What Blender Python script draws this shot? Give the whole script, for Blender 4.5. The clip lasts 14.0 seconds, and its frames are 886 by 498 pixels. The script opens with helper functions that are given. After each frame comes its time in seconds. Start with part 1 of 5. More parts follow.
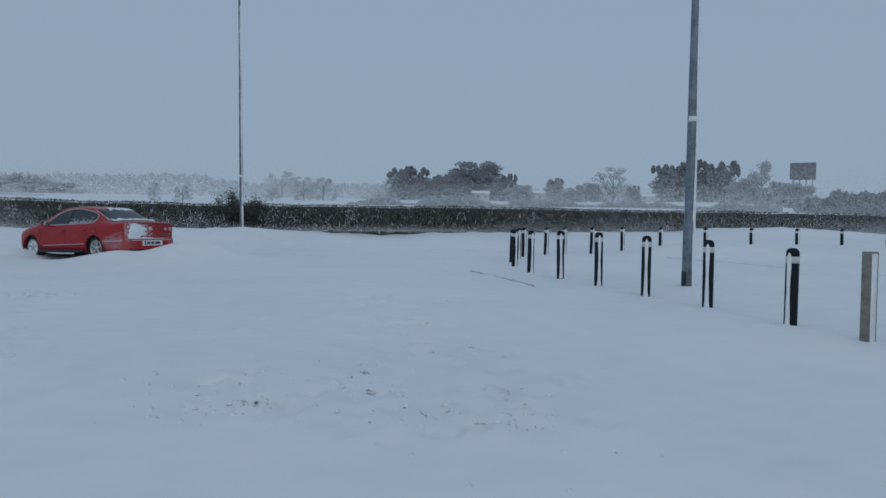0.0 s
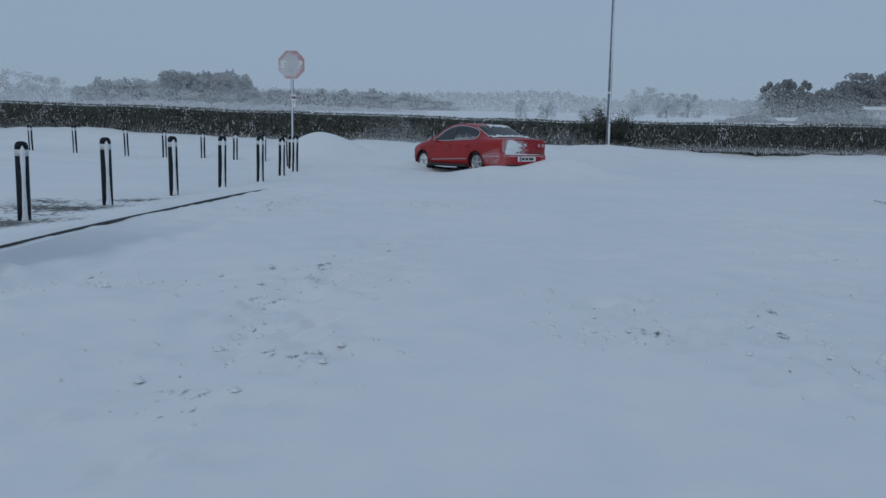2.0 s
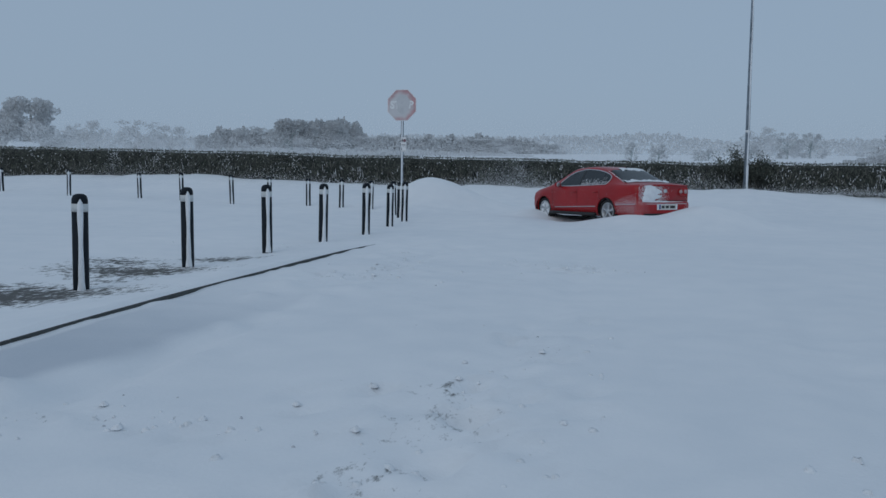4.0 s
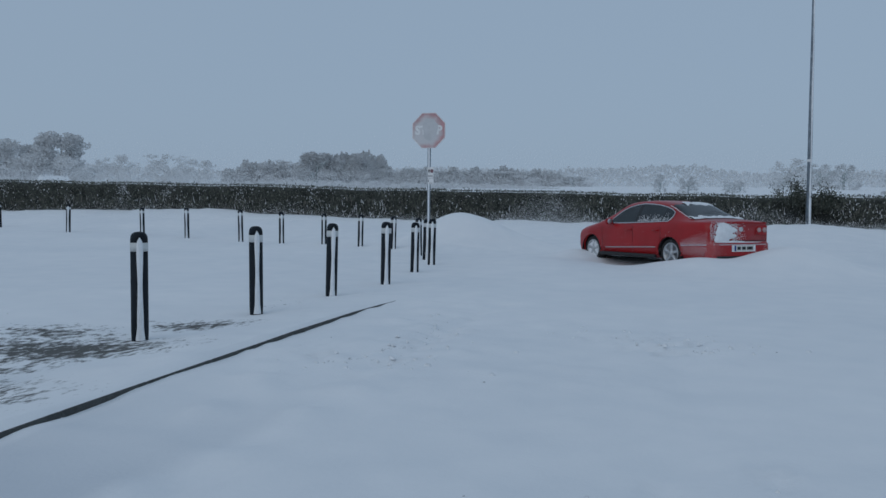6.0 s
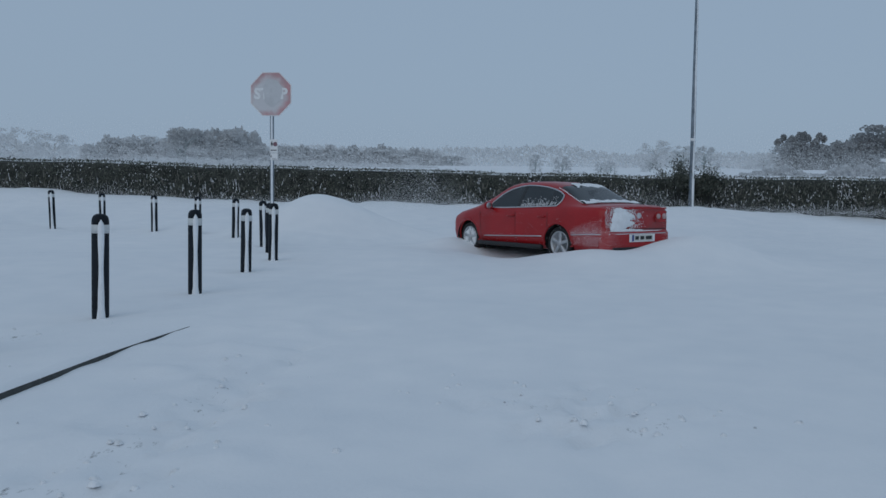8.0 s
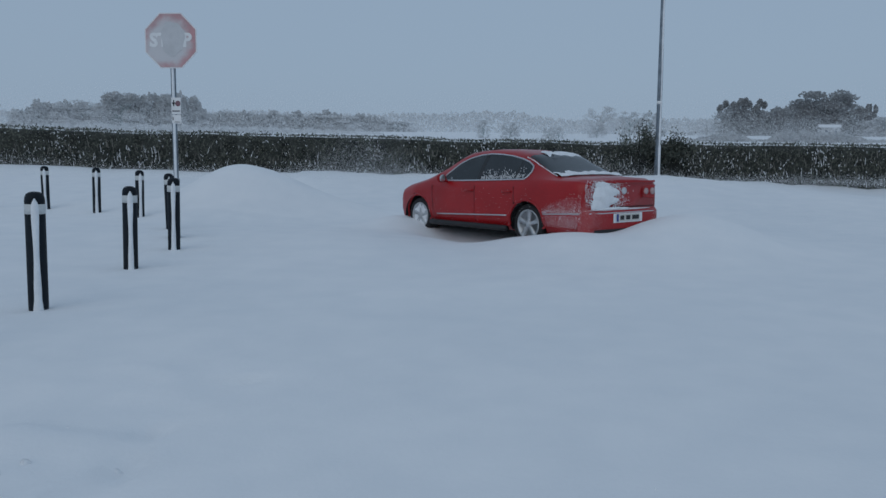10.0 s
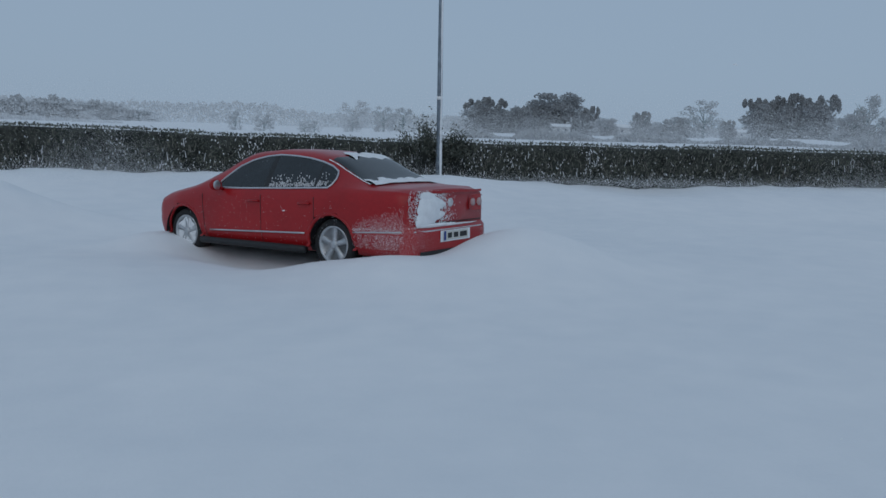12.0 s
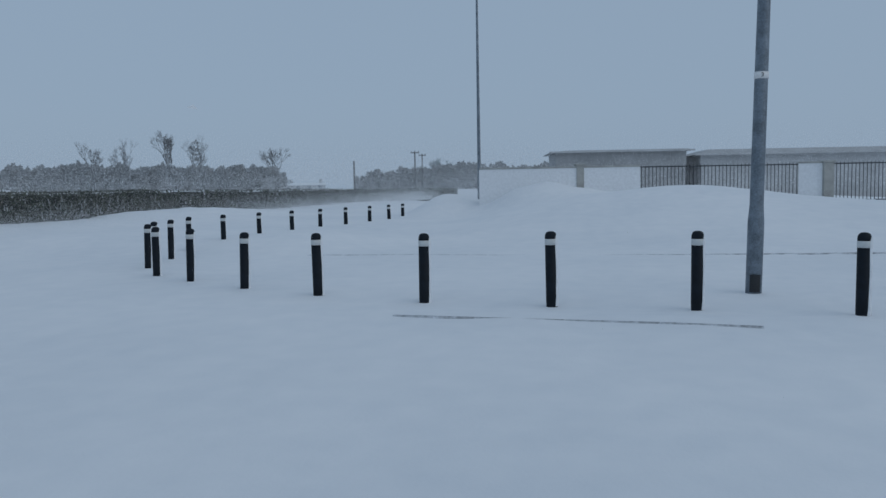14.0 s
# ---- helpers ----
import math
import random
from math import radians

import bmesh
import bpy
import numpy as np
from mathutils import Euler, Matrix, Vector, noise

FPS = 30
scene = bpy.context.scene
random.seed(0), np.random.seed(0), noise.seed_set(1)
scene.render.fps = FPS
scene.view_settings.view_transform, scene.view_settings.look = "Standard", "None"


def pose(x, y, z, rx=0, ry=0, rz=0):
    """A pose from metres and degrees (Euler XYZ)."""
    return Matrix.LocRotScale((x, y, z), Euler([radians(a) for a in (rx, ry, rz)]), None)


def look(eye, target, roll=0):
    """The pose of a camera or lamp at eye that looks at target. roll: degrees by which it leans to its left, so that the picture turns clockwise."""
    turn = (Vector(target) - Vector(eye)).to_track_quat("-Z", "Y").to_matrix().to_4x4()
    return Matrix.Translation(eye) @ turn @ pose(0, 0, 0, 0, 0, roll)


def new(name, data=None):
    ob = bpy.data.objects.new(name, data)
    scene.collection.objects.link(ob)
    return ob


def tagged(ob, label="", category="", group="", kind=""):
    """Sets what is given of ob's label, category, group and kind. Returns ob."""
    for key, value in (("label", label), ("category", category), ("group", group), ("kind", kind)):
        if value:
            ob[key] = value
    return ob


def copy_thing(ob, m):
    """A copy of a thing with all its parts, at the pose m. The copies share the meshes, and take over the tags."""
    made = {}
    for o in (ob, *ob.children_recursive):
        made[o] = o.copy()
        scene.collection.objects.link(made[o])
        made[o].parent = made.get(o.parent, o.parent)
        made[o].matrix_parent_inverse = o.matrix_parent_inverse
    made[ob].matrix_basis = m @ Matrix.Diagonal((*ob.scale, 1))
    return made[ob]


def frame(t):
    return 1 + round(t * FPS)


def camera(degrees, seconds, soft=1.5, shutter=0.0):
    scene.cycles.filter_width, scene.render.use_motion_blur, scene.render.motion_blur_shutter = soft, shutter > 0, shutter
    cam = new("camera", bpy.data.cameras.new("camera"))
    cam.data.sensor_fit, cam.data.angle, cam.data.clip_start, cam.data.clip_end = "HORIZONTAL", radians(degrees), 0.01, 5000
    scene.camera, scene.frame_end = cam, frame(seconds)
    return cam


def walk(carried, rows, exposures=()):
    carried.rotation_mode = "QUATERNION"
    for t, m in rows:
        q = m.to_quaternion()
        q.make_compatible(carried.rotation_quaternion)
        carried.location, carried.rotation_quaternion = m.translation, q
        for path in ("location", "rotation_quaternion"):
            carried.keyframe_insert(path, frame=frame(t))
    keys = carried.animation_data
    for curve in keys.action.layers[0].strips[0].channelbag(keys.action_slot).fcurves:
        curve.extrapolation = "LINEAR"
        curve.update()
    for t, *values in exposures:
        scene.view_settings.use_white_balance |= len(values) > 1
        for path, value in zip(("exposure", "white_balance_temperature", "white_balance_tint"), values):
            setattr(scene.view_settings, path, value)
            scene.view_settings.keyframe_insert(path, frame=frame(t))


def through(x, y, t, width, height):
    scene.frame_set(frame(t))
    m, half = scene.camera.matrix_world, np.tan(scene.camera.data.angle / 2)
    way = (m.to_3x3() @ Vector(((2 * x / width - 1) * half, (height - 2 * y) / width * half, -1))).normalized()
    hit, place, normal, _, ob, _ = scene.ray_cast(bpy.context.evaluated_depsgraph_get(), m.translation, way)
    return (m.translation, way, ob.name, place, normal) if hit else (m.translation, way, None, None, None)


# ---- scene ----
cam = camera(59.2, 14.0)
PATH = [
    (0, (2.186, 0.041, 1.237), (2.851, 1.925, 1.158), 0.7),
    (0.5, (2.024, -0.02, 1.212), (2.364, 1.949, 1.132), 1.2),
    (1, (1.917, 0.049, 1.207), (2.061, 2.041, 1.098), 1.9),
    (1.5, (1.853, 0.129, 1.205), (1.857, 2.12, 1.009), 2.2),
    (2, (1.889, 0.357, 1.246), (1.676, 2.322, 0.943), 1.3),
    (2.5, (1.82, 0.86, 1.24), (1.553, 2.817, 0.929), 1.0),
    (3, (1.632, 1.437, 1.254), (1.327, 3.397, 0.997), 0.9),
    (3.5, (1.318, 2.069, 1.25), (0.921, 4.018, 1.044), 0.9),
    (4, (1.096, 2.743, 1.262), (0.616, 4.674, 1.064), 0.8),
    (4.2, (0.95, 2.985, 1.249), (0.378, 4.891, 1.051), 0.5),
    (6.3, (0.113, 5.959, 1.319), (-0.412, 7.886, 1.209), 0.6),
    (6.5, (0.05, 6.294, 1.313), (-0.403, 8.238, 1.196), 0.7),
    (7, (0.005, 7.011, 1.327), (-0.399, 8.965, 1.202), 0.9),
    (7.5, (-0.043, 7.777, 1.36), (-0.326, 9.753, 1.235), 0.7),
    (8, (-0.037, 8.465, 1.363), (-0.276, 10.444, 1.197), 0.9),
    (8.5, (-0.23, 9.142, 1.378), (-0.355, 11.124, 1.139), 1.0),
    (9, (-0.236, 9.65, 1.404), (-0.384, 11.629, 1.154), 0.9),
    (9.2, (-0.232, 9.903, 1.413), (-0.369, 11.882, 1.163), 0.9),
    (11.3, (-0.602, 12.451, 1.370), (-0.646, 14.438, 1.129), 0.7),
    (11.5, (-0.653, 12.632, 1.382), (-0.652, 14.62, 1.150), 0.8),
    (12, (-0.77, 13.44, 1.49), (-0.258, 15.357, 1.237), 1.6),
    (12.2, (-0.768, 13.75, 1.462), (0.021, 15.571, 1.219), 1.8),
    (12.5, (-0.697, 14.04, 1.464), (0.574, 15.566, 1.228), 1.6),
    (13, (-0.657, 14.363, 1.505), (1.116, 15.263, 1.287), 0.8),
    (13.5, (-0.67, 14.496, 1.548), (1.218, 15.137, 1.39), -0.6),
    (14, (-0.594, 14.57, 1.594), (1.356, 14.989, 1.443), -1.0),
]
walk(cam, [(t, look(e, a, r)) for t, e, a, r in PATH])

# ---- world and light: an even overcast winter sky ----
SUN_EL, SUN_AZ = 38.0, 200.0
world = bpy.data.worlds.new("winter_sky")
scene.world = world
world.use_nodes = True
wn, wl = world.node_tree.nodes, world.node_tree.links
wn.clear()
sky = wn.new("ShaderNodeTexSky")
sky.sky_type = "NISHITA"
sky.sun_disc = False
sky.sun_elevation, sky.sun_rotation = radians(SUN_EL), radians(SUN_AZ)
sky.air_density, sky.dust_density = 1.0, 3.0
cloud = wn.new("ShaderNodeMixRGB")
cloud.inputs[0].default_value = 0.93
cloud.inputs[2].default_value = (3.22, 4.33, 5.72, 1)
backg = wn.new("ShaderNodeBackground")
backg.inputs[1].default_value = 0.085
wout = wn.new("ShaderNodeOutputWorld")
wl.new(sky.outputs[0], cloud.inputs[1])
wl.new(cloud.outputs[0], backg.inputs[0])
wl.new(backg.outputs[0], wout.inputs[0])

sun_data = bpy.data.lights.new("sun", "SUN")
sun_data.energy, sun_data.angle, sun_data.color = 0.30, radians(60), (1.0, 0.97, 0.93)
sun = new("sun", sun_data)
sa, se = radians(SUN_AZ), radians(SUN_EL)
sun.matrix_world = look((60 * math.sin(sa) * math.cos(se), 60 * math.cos(sa) * math.cos(se), 60 * math.sin(se)), (0, 0, 0))


# ---- materials ----
def material(name, base, rough=0.6, metal=0.0, scale=6.0, vary=0.15, fine=60.0, bump=0.1, spread=0.0, coord="Object", second=None, spec=0.5):
    """A node material: base colour broken at two scales of noise, with fine relief. spread: change from piece to piece."""
    m = bpy.data.materials.new(name)
    m.use_nodes = True
    n, l = m.node_tree.nodes, m.node_tree.links
    b = n["Principled BSDF"]
    b.inputs["Roughness"].default_value, b.inputs["Metallic"].default_value = rough, metal
    b.inputs["Specular IOR Level"].default_value = spec
    tc = n.new("ShaderNodeTexCoord")
    n1, n2 = n.new("ShaderNodeTexNoise"), n.new("ShaderNodeTexNoise")
    n1.inputs["Scale"].default_value, n2.inputs["Scale"].default_value = scale, fine
    n1.inputs["Detail"].default_value = 4
    l.new(tc.outputs[coord], n1.inputs["Vector"])
    l.new(tc.outputs[coord], n2.inputs["Vector"])
    mix = n.new("ShaderNodeMath")
    mix.operation = "MULTIPLY_ADD"
    l.new(n2.outputs[0], mix.inputs[0])
    mix.inputs[1].default_value = 0.5
    l.new(n1.outputs[0], mix.inputs[2])
    last = mix.outputs[0]
    if spread:
        g = n.new("ShaderNodeNewGeometry")
        add = n.new("ShaderNodeMath")
        add.operation = "MULTIPLY_ADD"
        l.new(g.outputs["Random Per Island"], add.inputs[0])
        add.inputs[1].default_value = spread
        l.new(last, add.inputs[2])
        last = add.outputs[0]
    ramp = n.new("ShaderNodeValToRGB")
    e = ramp.color_ramp.elements
    dark = second or tuple(c * (1 - 2 * vary) for c in base)
    lite = base if second else tuple(min(1, c * (1 + vary)) for c in base)
    e[0].position, e[1].position = 0.5, 1.0 + spread
    e[0].color, e[1].color = (*dark, 1), (*lite, 1)
    if spread:
        sc = n.new("ShaderNodeMath")
        sc.operation = "DIVIDE"
        l.new(last, sc.inputs[0])
        sc.inputs[1].default_value = 1.0 + spread
        last = sc.outputs[0]
        e[0].position, e[1].position = 0.4, 0.95
    l.new(last, ramp.inputs[0])
    l.new(ramp.outputs[0], b.inputs["Base Color"])
    if bump:
        bp = n.new("ShaderNodeBump")
        bp.inputs["Strength"].default_value, bp.inputs["Distance"].default_value = bump, 0.02
        l.new(n2.outputs[0], bp.inputs["Height"])
        l.new(bp.outputs[0], b.inputs["Normal"])
    return m


def snow_material():
    m = bpy.data.materials.new("wind_packed_snow")
    m.use_nodes = True
    n, l = m.node_tree.nodes, m.node_tree.links
    b = n["Principled BSDF"]
    b.inputs["Roughness"].default_value = 0.85
    b.inputs["Specular IOR Level"].default_value = 0.2
    tc = n.new("ShaderNodeTexCoord")
    big, mid, fine = (n.new("ShaderNodeTexNoise") for _ in range(3))
    for node, s, d in ((big, 0.25, 3), (mid, 2.2, 5), (fine, 38.0, 3)):
        node.inputs["Scale"].default_value, node.inputs["Detail"].default_value = s, d
        l.new(tc.outputs["Object"], node.inputs["Vector"])
    ramp = n.new("ShaderNodeValToRGB")
    ramp.color_ramp.elements[0].color = (0.76, 0.79, 0.82, 1)
    ramp.color_ramp.elements[1].color = (0.88, 0.89, 0.90, 1)
    ramp.color_ramp.elements[0].position, ramp.color_ramp.elements[1].position = 0.3, 0.7
    mx = n.new("ShaderNodeMath")
    mx.operation = "MULTIPLY_ADD"
    mx.inputs[1].default_value = 0.4
    l.new(mid.outputs[0], mx.inputs[0])
    sub = n.new("ShaderNodeMath")
    sub.operation = "MULTIPLY"
    sub.inputs[1].default_value = 0.6
    l.new(big.outputs[0], sub.inputs[0])
    l.new(sub.outputs[0], mx.inputs[2])
    l.new(mx.outputs[0], ramp.inputs[0])
    # grit and bared paving through thin snow, plus shade painted into ruts and footprints
    at = n.new("ShaderNodeAttribute")
    at.attribute_name = "grit"
    gn = n.new("ShaderNodeTexNoise")
    gn.inputs["Scale"].default_value, gn.inputs["Detail"].default_value, gn.inputs["Roughness"].default_value = 13.0, 6, 0.7
    st = n.new("ShaderNodeMapping")
    st.inputs["Scale"].default_value = (1.0, 0.55, 1.0)
    st.inputs["Rotation"].default_value = (0, 0, radians(-35))
    l.new(tc.outputs["Object"], st.inputs["Vector"])
    l.new(st.outputs[0], gn.inputs["Vector"])
    ad = n.new("ShaderNodeMath")
    ad.operation = "MULTIPLY_ADD"
    ad.inputs[1].default_value = 0.5
    l.new(at.outputs["Fac"], ad.inputs[0])
    l.new(gn.outputs[0], ad.inputs[2])
    gr = n.new("ShaderNodeMapRange")
    gr.inputs["From Min"].default_value, gr.inputs["From Max"].default_value = 0.76, 0.90
    l.new(ad.outputs[0], gr.inputs["Value"])
    ice = n.new("ShaderNodeAttribute")
    ice.attribute_name = "packed"
    im = n.new("ShaderNodeMixRGB")
    im.inputs[2].default_value = (0.56, 0.60, 0.65, 1)
    l.new(ice.outputs["Fac"], im.inputs[0])
    l.new(ramp.outputs[0], im.inputs[1])
    fm = n.new("ShaderNodeMixRGB")
    fm.inputs[2].default_value = (0.12, 0.12, 0.115, 1)
    l.new(gr.outputs[0], fm.inputs[0])
    l.new(im.outputs[0], fm.inputs[1])
    l.new(fm.outputs[0], b.inputs["Base Color"])
    bp = n.new("ShaderNodeBump")
    bp.inputs["Strength"].default_value, bp.inputs["Distance"].default_value = 0.35, 0.03
    bm2 = n.new("ShaderNodeMath")
    bm2.operation = "MULTIPLY_ADD"
    bm2.inputs[1].default_value = 0.25
    l.new(fine.outputs[0], bm2.inputs[0])
    l.new(mid.outputs[0], bm2.inputs[2])
    l.new(bm2.outputs[0], bp.inputs["Height"])
    l.new(bp.outputs[0], b.inputs["Normal"])
    return m


def thin_material(name, base, vary, through, scale=0.2):
    """Thin twigs, leaves or flakes that let light through; far foliage has haze in its base."""
    m = bpy.data.materials.new(name)
    m.use_nodes = True
    n, l = m.node_tree.nodes, m.node_tree.links
    out = n["Material Output"]
    n.remove(n["Principled BSDF"])
    tc = n.new("ShaderNodeTexCoord")
    ns = n.new("ShaderNodeTexNoise")
    ns.inputs["Scale"].default_value = scale
    l.new(tc.outputs["Object"], ns.inputs["Vector"])
    g = n.new("ShaderNodeNewGeometry")
    mx = n.new("ShaderNodeMath")
    mx.operation = "MULTIPLY_ADD"
    mx.inputs[1].default_value = 0.6
    l.new(g.outputs["Random Per Island"], mx.inputs[0])
    l.new(ns.outputs[0], mx.inputs[2])
    ramp = n.new("ShaderNodeValToRGB")
    e = ramp.color_ramp.elements
    e[0].position, e[1].position = 0.35, 1.1
    e[0].color = (*(c * (1 - vary) for c in base), 1)
    e[1].color = (*(min(0.95, c * (1 + vary)) for c in base), 1)
    l.new(mx.outputs[0], ramp.inputs[0])
    df, tr, ms = n.new("ShaderNodeBsdfDiffuse"), n.new("ShaderNodeBsdfTranslucent"), n.new("ShaderNodeMixShader")
    ms.inputs[0].default_value = through
    l.new(ramp.outputs[0], df.inputs[0])
    l.new(ramp.outputs[0], tr.inputs[0])
    l.new(df.outputs[0], ms.inputs[1])
    l.new(tr.outputs[0], ms.inputs[2])
    l.new(ms.outputs[0], out.inputs["Surface"])
    return m


SNOW = snow_material()
FLAKE = thin_material("snow_flakes", (0.93, 0.94, 0.95), 0.02, 0.5)
SNOW_CAKED = material("caked_snow", (0.84, 0.86, 0.88), 0.8, scale=9, vary=0.05, fine=70, bump=0.4, spec=0.2)
BLACK_PLASTIC = material("black_bollard_plastic", (0.007, 0.012, 0.019), 0.6, scale=8, vary=0.25, fine=90, bump=0.08, spec=0.22)
WHITE_BAND = material("white_reflective_band", (0.62, 0.64, 0.64), 0.4, scale=12, vary=0.08, bump=0.03)
GALV = material("galvanised_steel", (0.21, 0.25, 0.29), 0.5, 0.6, scale=5, vary=0.22, fine=40, bump=0.06)
DARK_DOOR = material("dark_access_door", (0.03, 0.033, 0.036), 0.5, 0.2, scale=6, vary=0.2)
# dusted kerb stones, grit crumbs, and the strips that paint shade lines
DUSTED_SHADE = material("dusted_kerb_and_shade_line", (0.68, 0.70, 0.73), 0.8, scale=4, vary=0.3, fine=30, bump=0.3)
KERB = material("wet_concrete_kerb", (0.065, 0.07, 0.068), 0.7, scale=5, vary=0.25, fine=45, bump=0.3)
CONCRETE = material("pale_rendered_concrete", (0.40, 0.40, 0.38), 0.85, scale=2.5, vary=0.15, fine=30, bump=0.25)
WOOD_POST = material("weathered_timber", (0.24, 0.23, 0.20), 0.8, scale=6, vary=0.2, fine=40, bump=0.3)
def sign_face_material():
    """Red sheet with wind-packed frost that thins out towards one side and a lower corner."""
    m = material("frosted_red_sign", (0.46, 0.060, 0.07), 0.6, scale=7, vary=0.2, fine=40, bump=0.05)
    n, l = m.node_tree.nodes, m.node_tree.links
    b = n["Principled BSDF"]
    src = b.inputs["Base Color"].links[0].from_socket
    tc = n.new("ShaderNodeTexCoord")
    mp = n.new("ShaderNodeMapping")
    mp.inputs["Location"].default_value = (0.04, 0, -2.955)
    mp.inputs["Scale"].default_value = (1.0, 0.0, 1.0)
    l.new(tc.outputs["Object"], mp.inputs["Vector"])
    ln = n.new("ShaderNodeVectorMath")
    ln.operation = "LENGTH"
    l.new(mp.outputs[0], ln.inputs[0])
    ns = n.new("ShaderNodeTexNoise")
    ns.inputs["Scale"].default_value, ns.inputs["Detail"].default_value = 6.0, 5
    l.new(tc.outputs["Object"], ns.inputs["Vector"])
    ad = n.new("ShaderNodeMath")
    ad.operation = "MULTIPLY_ADD"
    ad.inputs[1].default_value = 0.30
    l.new(ns.outputs[0], ad.inputs[0])
    l.new(ln.outputs["Value"], ad.inputs[2])
    gr = n.new("ShaderNodeMapRange")
    gr.interpolation_type = "SMOOTHSTEP"
    gr.inputs["From Min"].default_value, gr.inputs["From Max"].default_value = 0.60, 0.40
    gr.inputs["To Min"].default_value, gr.inputs["To Max"].default_value = 0.42, 0.97
    l.new(ad.outputs[0], gr.inputs["Value"])
    fm = n.new("ShaderNodeMixRGB")
    fm.inputs[2].default_value = (0.60, 0.60, 0.61, 1)
    l.new(gr.outputs[0], fm.inputs[0])
    l.new(src, fm.inputs[1])
    l.new(fm.outputs[0], b.inputs["Base Color"])
    return m


SIGN_RED = sign_face_material()
FROST = material("packed_frost", (0.58, 0.58, 0.59), 0.8, scale=6, vary=0.06, fine=50, bump=0.2, spec=0.2)
SIGN_WHITE = material("white_sign_sheet", (0.78, 0.78, 0.78), 0.5, scale=9, vary=0.05, bump=0.02)
SIGN_BACK = material("grey_sign_back", (0.3, 0.31, 0.32), 0.5, 0.5, scale=7)
INK = material("black_print", (0.02, 0.02, 0.022), 0.6, scale=20, vary=0.1, bump=0)
EMBLEM_RED = material("faded_red_print", (0.20, 0.10, 0.12), 0.6, scale=20, vary=0.15, bump=0)
BLUE = material("blue_print", (0.02, 0.05, 0.25), 0.5, scale=20, vary=0.1, bump=0)
HEDGE_LEAF = material("hedge_leaf", (0.20, 0.205, 0.165), 0.7, scale=1.5, vary=0.3, fine=15, bump=0, spread=0.9, second=(0.055, 0.065, 0.055), spec=0.2)
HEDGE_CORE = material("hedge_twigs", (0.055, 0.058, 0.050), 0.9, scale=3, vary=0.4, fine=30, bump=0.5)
# base colours pale with distance: haze is painted into foliage and bark
HAZED_LEAF = {k: thin_material("hazed_foliage_" + k, c, 0.05, 0.5)
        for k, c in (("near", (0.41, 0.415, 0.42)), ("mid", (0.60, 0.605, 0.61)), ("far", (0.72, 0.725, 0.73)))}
HAZED_BARK = {k: material("hazed_bark_" + k, c, 0.9, scale=0.4, vary=0.15, fine=3, bump=0, spec=0.05)
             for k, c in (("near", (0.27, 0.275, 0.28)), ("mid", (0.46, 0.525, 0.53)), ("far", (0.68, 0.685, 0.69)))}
# pale base colour carries the haze over distant walls and roofs
FAR_WALL = material("hazed_render", (0.52, 0.53, 0.54), 0.9, scale=0.3, vary=0.1, fine=2, bump=0)
HALL_WALL = material("grey_cladding", (0.40, 0.405, 0.41), 0.8, scale=0.3, vary=0.12, fine=2, bump=0)
FAR_ROOF = material("hazed_slate", (0.46, 0.465, 0.47), 0.8, scale=0.3, vary=0.1, fine=2, bump=0)
FAR_GLASS = material("dull_window", (0.16, 0.19, 0.23), 0.4, scale=1, vary=0.1, fine=3, bump=0)
RAIL_PAINT = material("dark_railing_paint", (0.045, 0.05, 0.055), 0.5, 0.2, scale=8, vary=0.2)
TYRE = material("tyre_rubber", (0.018, 0.018, 0.019), 0.85, scale=14, vary=0.2, bump=0.2)
ALLOY = material("frosted_alloy", (0.50, 0.52, 0.54), 0.4, 0.5, scale=12, vary=0.12, bump=0.05)
DARK_TRIM = material("dark_car_trim", (0.018, 0.019, 0.021), 0.6, scale=10, vary=0.2)
CHROME = material("dulled_chrome", (0.62, 0.63, 0.65), 0.3, 0.85, scale=14, vary=0.08, bump=0.02)
LAMP_RED = material("red_lamp_lens", (0.36, 0.012, 0.014), 0.25, scale=14, vary=0.15, bump=0.02)
LAMP_CLEAR = material("clear_lamp_lens", (0.50, 0.34, 0.34), 0.25, scale=14, vary=0.1, bump=0.02)
PLATE = material("number_plate_sheet", (0.66, 0.66, 0.62), 0.5, scale=14, vary=0.06, bump=0)
INSIDE = material("dark_cabin", (0.02, 0.02, 0.022), 0.9, scale=6, vary=0.2, bump=0)


